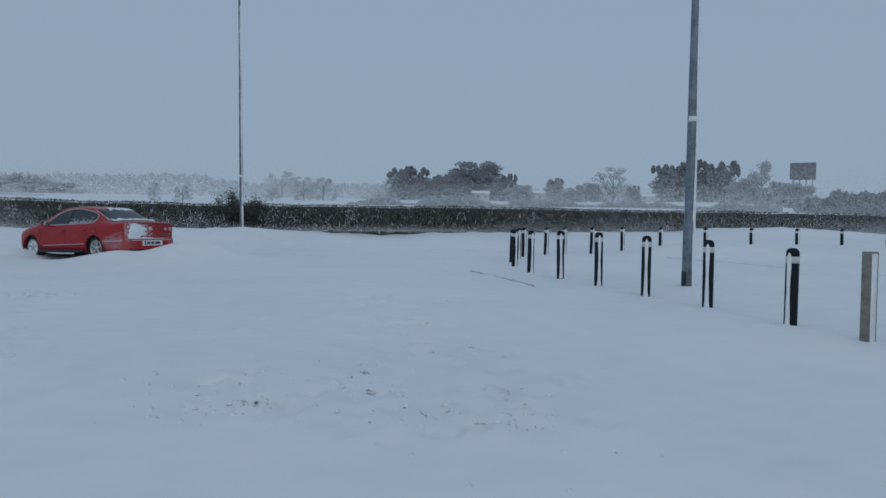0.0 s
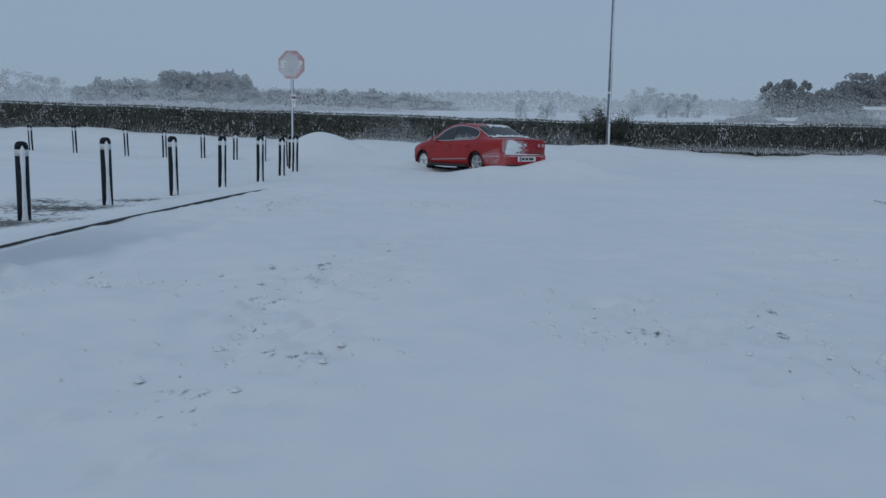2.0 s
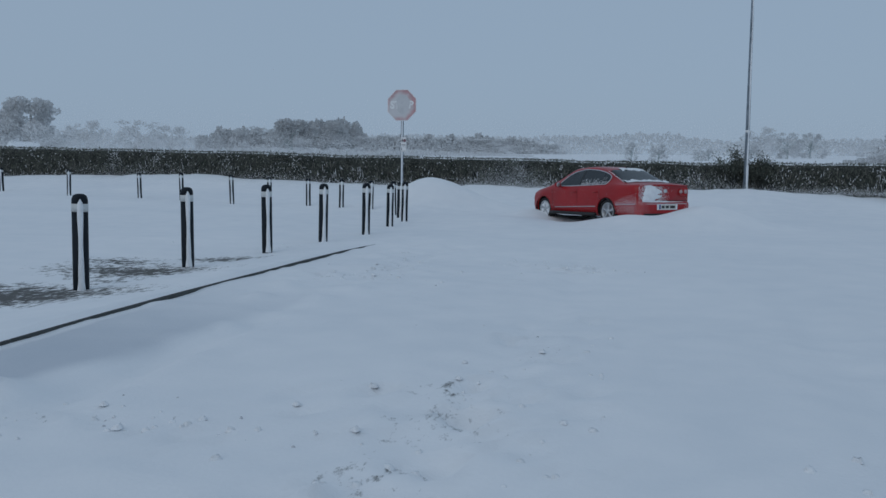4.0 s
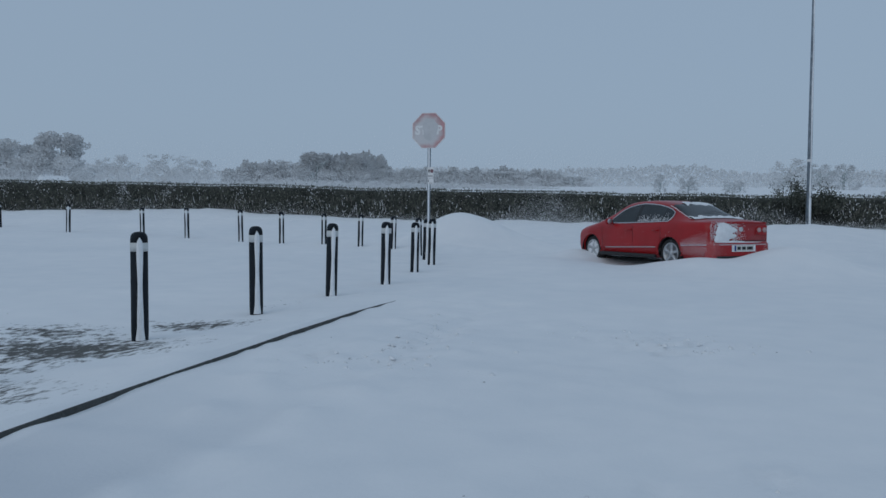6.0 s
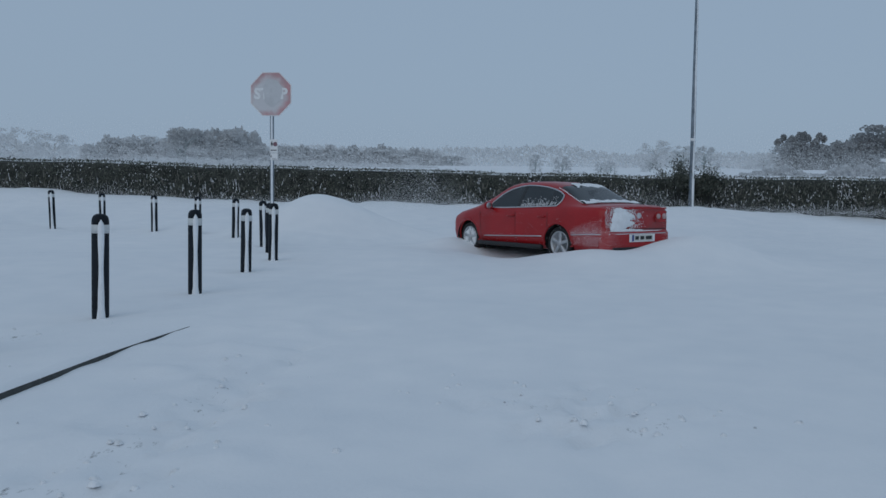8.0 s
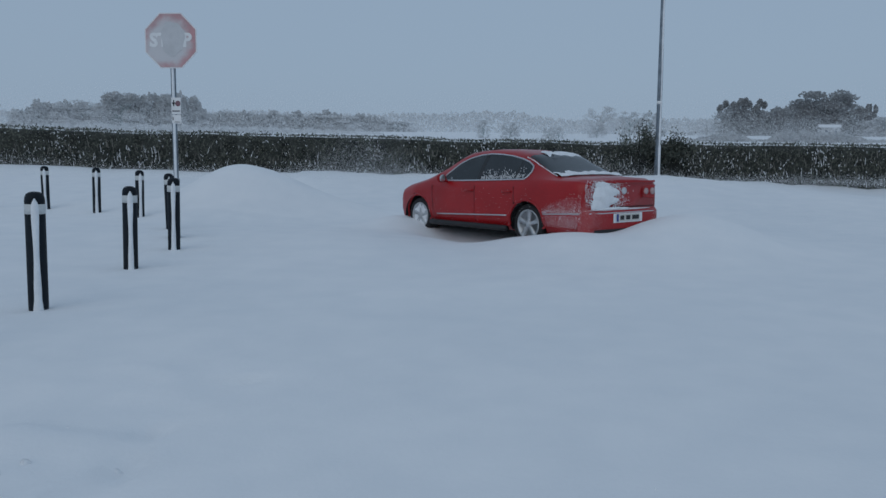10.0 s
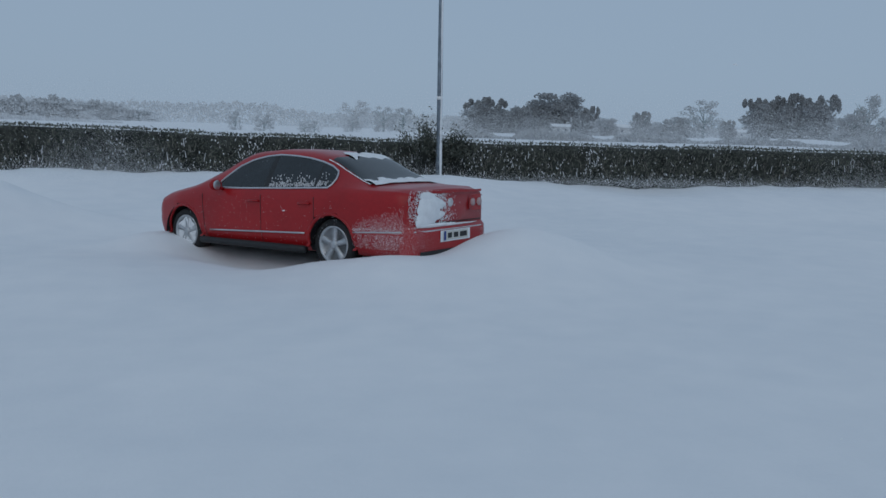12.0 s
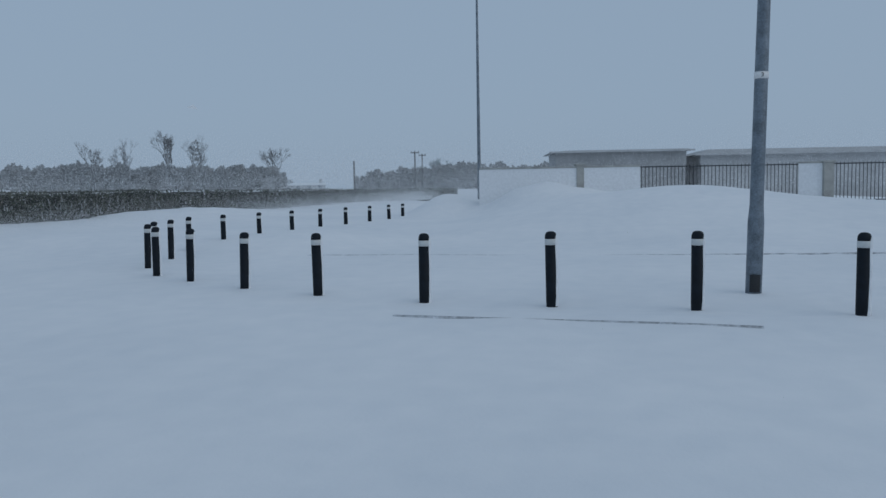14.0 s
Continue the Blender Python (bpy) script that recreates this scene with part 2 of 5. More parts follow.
def paint_material():
    """Red car paint, with wind-blown snow spattered over the lower rear quarter."""
    m = material("red_car_paint", (0.36, 0.009, 0.012), 0.34, scale=1.5, vary=0.1, fine=25, bump=0.01)
    n, l = m.node_tree.nodes, m.node_tree.links
    b = n["Principled BSDF"]
    b.inputs["Coat Weight"].default_value, b.inputs["Coat Roughness"].default_value = 0.22, 0.15
    b.inputs["Specular IOR Level"].default_value = 0.3
    src = b.inputs["Base Color"].links[0].from_socket
    tc = n.new("ShaderNodeTexCoord")
    sep = n.new("ShaderNodeSeparateXYZ")
    l.new(tc.outputs["Object"], sep.inputs[0])
    ns = n.new("ShaderNodeTexNoise")
    ns.inputs["Scale"].default_value, ns.inputs["Detail"].default_value, ns.inputs["Roughness"].default_value = 110, 8, 0.8
    l.new(tc.outputs["Object"], ns.inputs["Vector"])
    rear = n.new("ShaderNodeMapRange")
    rear.inputs["From Min"].default_value, rear.inputs["From Max"].default_value = -1.45, -2.0
    l.new(sep.outputs[0], rear.inputs["Value"])
    low = n.new("ShaderNodeMapRange")
    low.inputs["From Min"].default_value, low.inputs["From Max"].default_value = 0.90, 0.58
    l.new(sep.outputs[2], low.inputs["Value"])
    left = n.new("ShaderNodeMapRange")
    left.inputs["From Min"].default_value, left.inputs["From Max"].default_value = 0.05, 0.7
    l.new(sep.outputs[1], left.inputs["Value"])
    ml = n.new("ShaderNodeMath")
    ml.operation = "MULTIPLY"
    l.new(rear.outputs[0], ml.inputs[0])
    l.new(left.outputs[0], ml.inputs[1])
    mu = n.new("ShaderNodeMath")
    mu.operation = "MULTIPLY"
    l.new(ml.outputs[0], mu.inputs[0])
    l.new(low.outputs[0], mu.inputs[1])
    ad = n.new("ShaderNodeMath")
    ad.operation = "MULTIPLY_ADD"
    ad.inputs[1].default_value = 0.17
    l.new(mu.outputs[0], ad.inputs[0])
    l.new(ns.outputs[0], ad.inputs[2])
    gr = n.new("ShaderNodeMapRange")
    gr.inputs["From Min"].default_value, gr.inputs["From Max"].default_value = 0.68, 0.90
    l.new(ad.outputs[0], gr.inputs["Value"])
    fm = n.new("ShaderNodeMixRGB")
    fm.inputs[2].default_value = (0.82, 0.84, 0.86, 1)
    l.new(gr.outputs[0], fm.inputs[0])
    l.new(src, fm.inputs[1])
    l.new(fm.outputs[0], b.inputs["Base Color"])
    return m


def glass_material():
    m = material("dark_tinted_glass", (0.02, 0.026, 0.03), 0.08, scale=2, vary=0.3, fine=30, bump=0.0)
    n, l = m.node_tree.nodes, m.node_tree.links
    b = n["Principled BSDF"]
    src = b.inputs["Base Color"].links[0].from_socket
    tc = n.new("ShaderNodeTexCoord")
    ns = n.new("ShaderNodeTexNoise")
    ns.inputs["Scale"].default_value, ns.inputs["Detail"].default_value = 22, 8
    l.new(tc.outputs["Object"], ns.inputs["Vector"])
    gr = n.new("ShaderNodeMapRange")
    gr.inputs["From Min"].default_value, gr.inputs["From Max"].default_value = 0.68, 0.85
    l.new(ns.outputs[0], gr.inputs["Value"])
    fm = n.new("ShaderNodeMixRGB")
    fm.inputs[2].default_value = (0.5, 0.54, 0.57, 1)
    l.new(gr.outputs[0], fm.inputs[0])
    l.new(src, fm.inputs[1])
    l.new(fm.outputs[0], b.inputs["Base Color"])
    return m


RED = paint_material()
GLASS = glass_material()


# ---- mesh helpers ----
def mesh_of(name, verts, faces, mat, smooth=True):
    me = bpy.data.meshes.new(name)
    me.from_pydata([tuple(v) for v in verts], [], faces)
    me.materials.append(mat)
    if smooth:
        me.polygons.foreach_set("use_smooth", [True] * len(me.polygons))
    me.update()
    return me


def finish(bm, name, mat, smooth=True):
    bmesh.ops.recalc_face_normals(bm, faces=bm.faces[:])
    me = bpy.data.meshes.new(name)
    bm.to_mesh(me)
    bm.free()
    me.materials.append(mat)
    if smooth:
        me.polygons.foreach_set("use_smooth", [True] * len(me.polygons))
    return me


def part(name, bm, mat, parent, label="", smooth=True, kind=""):
    """One mesh object under a thing or a part."""
    ob = new(name, bm if isinstance(bm, bpy.types.Mesh) else finish(bm, name, mat, smooth))
    ob.parent = parent
    return tagged(ob, label, kind=kind)


def box(bm, x0, x1, y0, y1, z0, z1, bevel=0.0):
    r = bmesh.ops.create_cube(bm, size=1)["verts"]
    for v in r:
        v.co = Vector(((x0 + x1) / 2 + v.co.x * (x1 - x0), (y0 + y1) / 2 + v.co.y * (y1 - y0), (z0 + z1) / 2 + v.co.z * (z1 - z0)))
    if bevel:
        es = {e for v in r for e in v.link_edges}
        bmesh.ops.bevel(bm, geom=list(es), offset=bevel, segments=2, affect="EDGES", profile=0.6)
    return bm


def lathe(profile, seg=20, bm=None, at=(0, 0, 0), axis="z"):
    """Turns (radius, height) pairs round an axis."""
    bm = bm or bmesh.new()
    rings = []
    for r, h in profile:
        ring = []
        for i in range(seg):
            a = 2 * math.pi * i / seg
            p = (r * math.cos(a), r * math.sin(a), h)
            if axis == "y":
                p = (r * math.cos(a), h, r * math.sin(a))
            if axis == "x":
                p = (h, r * math.cos(a), r * math.sin(a))
            ring.append(bm.verts.new(Vector(p) + Vector(at)))
        rings.append(ring)
    for a, b in zip(rings, rings[1:]):
        for i in range(seg):
            j = (i + 1) % seg
            bm.faces.new((a[i], a[j], b[j], b[i]))
    bm.faces.new(rings[0])
    bm.faces.new(rings[-1])
    return bm


def tube(points, radii, seg=8, bm=None):
    """A round bar through points."""
    bm = bm or bmesh.new()
    pts = [Vector(p) for p in points]
    rings = []
    for i, p in enumerate(pts):
        d = (pts[min(i + 1, len(pts) - 1)] - pts[max(i - 1, 0)]).normalized()
        q = d.to_track_quat("Z", "Y")
        r = radii[i] if hasattr(radii, "__len__") else radii
        rings.append([bm.verts.new(p + q @ Vector((r * math.cos(2 * math.pi * k / seg), r * math.sin(2 * math.pi * k / seg), 0))) for k in range(seg)])
    for a, b in zip(rings, rings[1:]):
        for k in range(seg):
            j = (k + 1) % seg
            bm.faces.new((a[k], a[j], b[j], b[k]))
    bm.faces.new(rings[0])
    bm.faces.new(rings[-1])
    return bm


def sheet(fn, nu, nv, thick=0.0, bm=None):
    """A grid surface fn(u, v), u and v from 0 to 1."""
    bm = bm or bmesh.new()
    g = [[bm.verts.new(fn(i / nu, j / nv)) for j in range(nv + 1)] for i in range(nu + 1)]
    for i in range(nu):
        for j in range(nv):
            bm.faces.new((g[i][j], g[i + 1][j], g[i + 1][j + 1], g[i][j + 1]))
    return bm


def lettering(text, size, mat, name, parent, m, bold=0.0):
    """Flat raised letters of the built-in font."""
    cu = bpy.data.curves.new(name, "FONT")
    cu.body, cu.size, cu.align_x, cu.align_y, cu.extrude, cu.resolution_u = text, size, "CENTER", "CENTER", 0.002, 3
    cu.offset = bold
    ob = bpy.data.objects.new(name, cu)
    scene.collection.objects.link(ob)
    me = bpy.data.meshes.new_from_object(ob.evaluated_get(bpy.context.evaluated_depsgraph_get()))
    bpy.data.objects.remove(ob)
    me.materials.clear()
    me.materials.append(mat)
    o = new(name, me)
    o.parent, o.matrix_basis = parent, m
    return o


def thing(name, x, y, z, turn, label, category, group=""):
    ob = new(name)
    ob.matrix_basis = pose(x, y, z, 0, 0, turn)
    return tagged(ob, label, category, group)


# ---- the ground: one sheet of snow, with drifts, out to the far fields ----
def step(a, b, v):
    t = min(1.0, max(0.0, (v - a) / (b - a)))
    return t * t * (3 - 2 * t)


def hump(x, y, cx, cy, rx, ry, h, turn=0.0):
    c, s = math.cos(radians(turn)), math.sin(radians(turn))
    dx, dy = x - cx, y - cy
    u, v = (c * dx + s * dy) / rx, (-s * dx + c * dy) / ry
    return h * math.exp(-(u * u + v * v))


CAR_X, CAR_Y, CAR_Z, CAR_TURN = 0.155, 24.31, -0.025, 131.8
CC, CS = math.cos(radians(CAR_TURN)), math.sin(radians(CAR_TURN))
KERB_L = [(-3.12, -4), (-3.15, 5.0), (-3.20, 7.3), (-3.25, 9.3), (-3.30, 11.0), (-3.33, 12.5), (-3.30, 14.0), (-3.20, 15.4), (-3.04, 16.9), (-2.95, 19)]


def kerb_x(y):
    for (x0, y0), (x1, y1) in zip(KERB_L, KERB_L[1:]):
        if y < y1:
            return x0 + (x1 - x0) * (y - y0) / (y1 - y0)
    return KERB_L[-1][0]


def nz(x, y, s, o=0.0):
    return noise.noise(Vector((x * s, y * s, o)))


def lie(x, y):
    """How steeply the fields rise, by bearing: most straight behind the hedge."""
    az = math.degrees(math.atan2(x, y - 12))
    return 1 - 0.78 * step(38, 56, az) - 0.45 * step(14, 30, -az)


# bared grit or paving, and painted shade of ruts and footprints: x, y, rx, ry, turn, strength
GRIT_SHADE = [(-4.85, 9.25, 1.5, 0.9, 20, 0.92), (-5.5, 8.2, 1.1, 1.0, 10, 0.76), (-4.95, 11.2, 1.3, 0.8, 25, 0.90), (-5.6, 11.8, 0.8, 0.6, 25, 0.76), (-4.65, 12.9, 0.8, 0.5, 30, 0.80), (-4.75, 10.4, 0.5, 0.4, 20, 0.66),
        (-4.6, 14.6, 0.4, 0.25, 30, 0.5), (0.10, 7.00, 0.35, 0.35, -20, 0.55), (0.20, 6.45, 0.38, 0.40, -25, 0.58), (0.05, 5.75, 0.30, 0.40, -30, 0.52), (0.15, 5.10, 0.22, 0.30, 0, 0.46), (0.48, 4.52, 0.14, 0.12, 0, 0.66), (0.70, 4.62, 0.16, 0.13, 0, 0.68),
        (0.30, 3.90, 0.35, 0.45, -30, 0.44), (0.5, 8.2, 0.28, 0.7, -15, 0.40), (2.62, 5.45, 0.20, 0.14, 0, 0.60), (2.76, 5.30, 0.22, 0.15, 0, 0.64), (2.60, 6.1, 0.30, 0.30, 0, 0.46),
        (3.66, 6.2, 0.16, 0.30, 0, 0.52), (3.56, 5.55, 0.15, 0.22, 0, 0.56), (3.74, 4.8, 0.25, 0.2, 0, 0.48), (4.6, 6.8, 0.3, 0.4, 0, 0.42), (4.98, 8.7, 0.3, 0.3, 0, 0.46), (4.3, 4.5, 0.3, 0.4, -20, 0.48), (4.6, 5.3, 0.3, 0.3, 0, 0.44), (5.2, 11.2, 0.4, 0.6, 0, 0.40),
        (-2.3, 11.45, 0.35, 0.16, 10, 0.52), (-2.12, 12.1, 0.22, 0.45, 0, 0.48), (-2.10, 13.2, 0.20, 0.8, 0, 0.48), (0.1, 13.2, 0.5, 0.25, 0, 0.44), (-1.85, 6.0, 0.28, 0.10, 10, 0.54), (-1.1, 6.2, 0.2, 0.1, 0, 0.46), (0.6, 12.9, 0.3, 0.2, 0, 0.42)]


def prints():
    """Old footprints, half filled with drift, strewn along the trodden strips."""
    rnd, cells = random.Random(31), {}
    for g in GRIT_SHADE[6:]:
        for _ in range(4 + int(12 * g[2] * g[3] / 0.1)):
            x, y, t = g[0] + rnd.gauss(0, 0.9 * g[2] + 0.05), g[1] + rnd.gauss(0, 0.9 * g[3] + 0.05), radians(g[4] + rnd.gauss(0, 25))
            for i in (-1, 0, 1):
                for j in (-1, 0, 1):
                    cells.setdefault((int(x * 2) + i, int(y * 2) + j), []).append((x, y, math.cos(t), math.sin(t), rnd.uniform(0.012, 0.038)))
    return cells


PRINTS = prints()


def print_depth(x, y):
    z = 0.0
    for px, py, c, s, h in PRINTS.get((int(x * 2), int(y * 2)), ()):
        u, v = c * (x - px) + s * (y - py), -s * (x - px) + c * (y - py)
        q = (u / 0.075) ** 2 + (v / 0.15) ** 2
        if q < 6:
            z += h * (-math.exp(-q) + 0.45 * math.exp(-(math.sqrt(q) - 1.5) ** 2 * 4))
    return z


def packed_at(x, y):
    """Scraped, icy snow in the gutter between the kerb and the ploughed ridge."""
    edge = -2.55 + 0.11 * (y - 5) + 0.12 * nz(x, y, 1.1, 8.0)
    return step(kerb_x(y) + 0.02, kerb_x(y) + 0.12, x) * (1 - step(edge - 0.12, edge + 0.10, x)) * (1 - step(6.8, 11.5, y + 1.3 * nz(x, y, 0.6, 3.0)))


def ground(x, y):
    z = -0.20 * (1 - step(-3, 9, y))
    # rise to the hedge bank, and the long fields behind it
    z += (0.62 - 0.10 * step(0, 8, x) + 0.05 * step(10, 24, x)) * step(28.5, 36, y)
    d = math.hypot(x, y - 12)
    if y > 37 or d > 60:
        back = step(37, 60, y) if d < 200 else 1.0
        z += back * (0.028 * max(0, min(d, 520) - 45) + 0.014 * max(0, min(d, 1000) - 520)) * lie(x, y)
    if d < 90:
        # the raised footway inside the kerb, drifted over at its end
        if y < 19:
            z += 0.062 * step(0.0, 0.09, kerb_x(y) - x) * (1 - 0.8 * step(12.5, 17.0, y)) - 0.03 * step(0.5, 1.4, kerb_x(y) - x)
        z -= 0.085 * math.exp(-((x + 4.75) / 1.0) ** 2) * (1 - step(13.0, 17.5, y)) - 0.10 * step(12, 20, -x) * step(22, 27, y)
        # drifts round the parked car
        u, v = CC * (x - CAR_X) + CS * (y - CAR_Y), -CS * (x - CAR_X) + CC * (y - CAR_Y)
        z += 0.50 * math.exp(-((u + 2.85) / 1.0) ** 2 - ((v + 0.9) / 1.6) ** 2)
        z += 0.20 * math.exp(-((u + 2.25) / 0.7) ** 2 - ((v - 1.1) / 0.6) ** 2)
        z -= 0.15 * math.exp(-((u - 0.15) / 0.95) ** 4 - ((v - 0.95) / 0.42) ** 2)
        z += 0.17 * math.exp(-((u - 2.1) / 0.6) ** 2 - ((v - 0.9) / 0.8) ** 2)
        z += 0.10 * math.exp(-((u + 1.35) / 0.6) ** 2 - ((v - 1.15) / 0.55) ** 2) + 0.08 * math.exp(-((u - 1.6) / 0.5) ** 2 - ((v - 1.0) / 0.6) ** 2)
        z += 0.12 * math.exp(-((u - 0.5) / 2.0) ** 2 - ((v - 3.0) / 1.2) ** 2)
        # the bank behind the sign, and the drifts along the hedge
        z += hump(x, y, -5.7, 27.5, 1.35, 1.3, 0.86, 20) + hump(x, y, -4.3, 27.9, 1.5, 1.2, 0.40) + hump(x, y, -8.5, 28.6, 2.2, 1.2, 0.25)
        z += hump(x, y, 4.5, 35.5, 4.5, 2.5, 0.12) + hump(x, y, -20, 36, 6, 2, 0.2) - hump(x, y, 11.2, 35.2, 2.2, 1.6, 0.28)
        z += hump(x, y, 34.0, 33.5, 6.5, 3.0, 0.48, -8)
        # drift over the far planted island and up to the boundary wall
        z += 0.36 * step(17, 21, x) * step(20, 24, y) * (1 - step(29, 34, y)) * (1 - step(40, 55, x))
        z += (1.20 - 0.28 * (1 - step(2, 11, y))) * step(20, 31, x) * (1 - step(14.5, 24, y)) * step(-20, 2, y)
        z += hump(x, y, 35.6, 17.3, 0.8, 0.9, 0.28) + hump(x, y, 35.4, 18.9, 0.9, 0.8, 0.22) + hump(x, y, 35.9, 15.6, 0.8, 0.7, 0.12) + hump(x, y, 36.2, 13.2, 1.4, 1.6, 0.15)
        z += hump(x, y, 36.6, 22.4, 1.8, 1.5, 0.95) + hump(x, y, 38.6, 20.8, 2.4, 1.6, 0.55) + hump(x, y, 35.4, 18.0, 1.8, 2.4, 0.75) + hump(x, y, 32.0, 11.6, 2.2, 3.4, 0.42)
        z -= 0.03 * math.exp(-((x - 18.5 - 0.02 * (y - 12)) / 0.18) ** 2) * step(-2, 2, y) * (1 - step(21, 24, y))
        z -= 0.075 * math.exp(-((x - 10.2 - 0.02 * (y - 13)) / 0.8) ** 2) * step(5, 9, y) * (1 - step(18, 22, y))
        rk = 8.75 + 0.105 * (y - 15.1)
        z += 0.035 * step(-0.05, 0.05, x - rk) * (1 - step(0.3, 2.0, x - rk)) * step(10.5, 12.5, y) * (1 - step(17, 18.6, y))
        if 31 < y < 38:
            z += step(31.5, 35.5, y) * (0.10 * nz(x, 2.0, 0.45, 6.0) + 0.07 * nz(x, y, 1.3, 9.0))
        # wind ripples and ruts
        w = 0.030 * nz(x, y, 0.22) + 0.016 * nz(0.6 * x + 0.3 * y, y - 0.4 * x, 0.8, 3.1)
        for ox, amp in ((-2.15, 0.11), (0.2, 0.05), (2.5, 0.045)):
            wob = ox + 0.25 * nz(y, ox, 0.15, 5.0) + 0.03 * (y - 6)
            w -= amp * math.exp(-((x - wob) / 0.20) ** 2) * (0.55 + 0.9 * nz(x, y, 0.7, 7.0)) * (1 - step(11, 19, y))
        w += 0.040 * max(0.0, nz(x, y, 3.2, 11.0)) * max(0.0, 0.3 + nz(x, y, 0.3, 2.0)) * (1 - step(10, 18, y)) * 2
        w += 0.085 * max(0.0, nz(x, y, 2.6, 20.0)) * math.exp(-((x + 2.4) / 0.8) ** 2) * (1 - step(14, 19, y))
        if -4 < x < 7 and 1 < y < 16:
            w += print_depth(x, y)
        w += 0.035 * math.exp(-((x + 2.45 - 0.11 * (y - 5)) / 0.16) ** 2) * (0.6 + 0.8 * nz(x, y, 1.6, 4.0)) * (1 - step(10, 15, y))
        z += w
    else:
        z += 0.8 * nz(x, y, 0.012) + 0.15 * nz(x, y, 0.05)
    return z


def grit_shade_at(x, y):
    return max(((g[5] - (0.05 if g[0] > -3 else 0.0)) * math.exp(-(abs(hump(x, y, g[0], g[1], g[2], g[3], 1.0, g[4]) - 1) * 1.2)) * step(0.05, 0.5, hump(x, y, g[0], g[1], g[2], g[3], 1.0, g[4])) for g in GRIT_SHADE))


def axis(fine0, fine1, dense, mid0, mid1, medium, far):
    a = list(np.arange(fine0, fine1, dense))
    v, s = fine1, medium
    while v < far:
        a.append(v)
        s = medium if v < mid1 else s * 1.28
        v += s
    v, s = fine0 - medium, medium
    while v > -far:
        a.append(v)
        s = medium if v > mid0 else s * 1.28
        v -= s
    return sorted(a)


xs = sorted(axis(-7.0, 5.5, 0.075, -32, 44, 0.42, 2600))
ys = sorted(set(axis(0.5, 16.0, 0.085, -3, 42, 0.33, 2600)) | set(np.arange(21.7, 26.4, 0.14)))
verts = [(x, y, ground(x, y)) for y in ys for x in xs]
nx = len(xs)
faces = [(j * nx + i, j * nx + i + 1, (j + 1) * nx + i + 1, (j + 1) * nx + i) for j in range(len(ys) - 1) for i in range(nx - 1)]
gm = mesh_of("ground", verts, faces, SNOW)
att = gm.attributes.new("grit", "FLOAT", "POINT")
att.data.foreach_set("value", [grit_shade_at(v[0], v[1]) if -8 < v[0] < 7 and 0 < v[1] < 24 else 0.0 for v in verts])
att = gm.attributes.new("packed", "FLOAT", "POINT")
att.data.foreach_set("value", [packed_at(v[0], v[1]) if -4 < v[0] < 0 and 0 < v[1] < 14 else 0.0 for v in verts])
tagged(new("ground", gm), "wind-blown snow over road, footway and fields", "snow ground", kind="structure")


# ---- kerbs that show as dark lines out of the snow, and strips for shade lines ----
def kerb_piece(length, width, mat):
    bm = bmesh.new()
    box(bm, -width, 0.0, 0, length - 0.003, -0.16, 0.0, 0.012)
    return finish(bm, "kerb_stone", mat)


def level(x, y, up):
    """The height of a kerb's top: an even slope beside the footway, the snow's own elsewhere."""
    if x > 0:
        return ground(x + 0.16, y) + up
    return up - 0.20 * (1 - step(-3, 9, y)) - 0.018 * step(9, 12, y) - 0.035 * step(14.2, 17.4, y)


def kerb_run(name, line, up, label, width, mat):
    root = tagged(new(name), label, "kerb", kind="structure")
    me, dusted = kerb_piece(0.92, width, mat), kerb_piece(0.92, width, DUSTED_SHADE)
    pts = [Vector((x, y, 0)) for x, y in line]
    acc = 0.0
    for a, b in zip(pts, pts[1:]):
        n = max(1, round((b - a).length / 0.92))
        for i in range(n):
            p = a.lerp(b, i / n)
            d = b - a
            ob = new("kerb_stone", dusted if p.x < 0 and p.y > 15.3 else me)
            ob.parent = root
            q = a.lerp(b, (i + 1) / n)
            z0, z1 = level(p.x, p.y, up), level(q.x, q.y, up)
            ob.matrix_basis = pose(p.x, p.y, z0, math.degrees(math.atan2(z1 - z0, (q - p).length)), 0, math.degrees(math.atan2(-d.x, d.y)))
            ob.scale.y = d.length / n / 0.92
            ob.scale.x = 0.55 - 0.32 * step(9.0, 12.5, p.y) if p.x < 0 else 1.0
    return root


kerb_run("kerb_west", [p for p in KERB_L if 3 < p[1] < 17.5], 0.040, "dark wet concrete kerb edging the snowy footway", 0.04, KERB)
# thin grey strip draws the shade at the buried kerb's step
kerb_run("kerb_east", [(8.52, 12.9), (8.75, 15.1), (8.97, 17.3)], 0.0, "thin strip for the shade line at an almost buried kerb", 0.012, DUSTED_SHADE)
# grey strip stands in for the shade along a dip in the snow
kerb_run("shade_strip_far", [(18.75, 4.0), (18.6, 9.0), (18.4, 15.7), (17.8, 22.0)], 0.008, "grey strip for the shade band in the far snow", 0.05, DUSTED_SHADE)


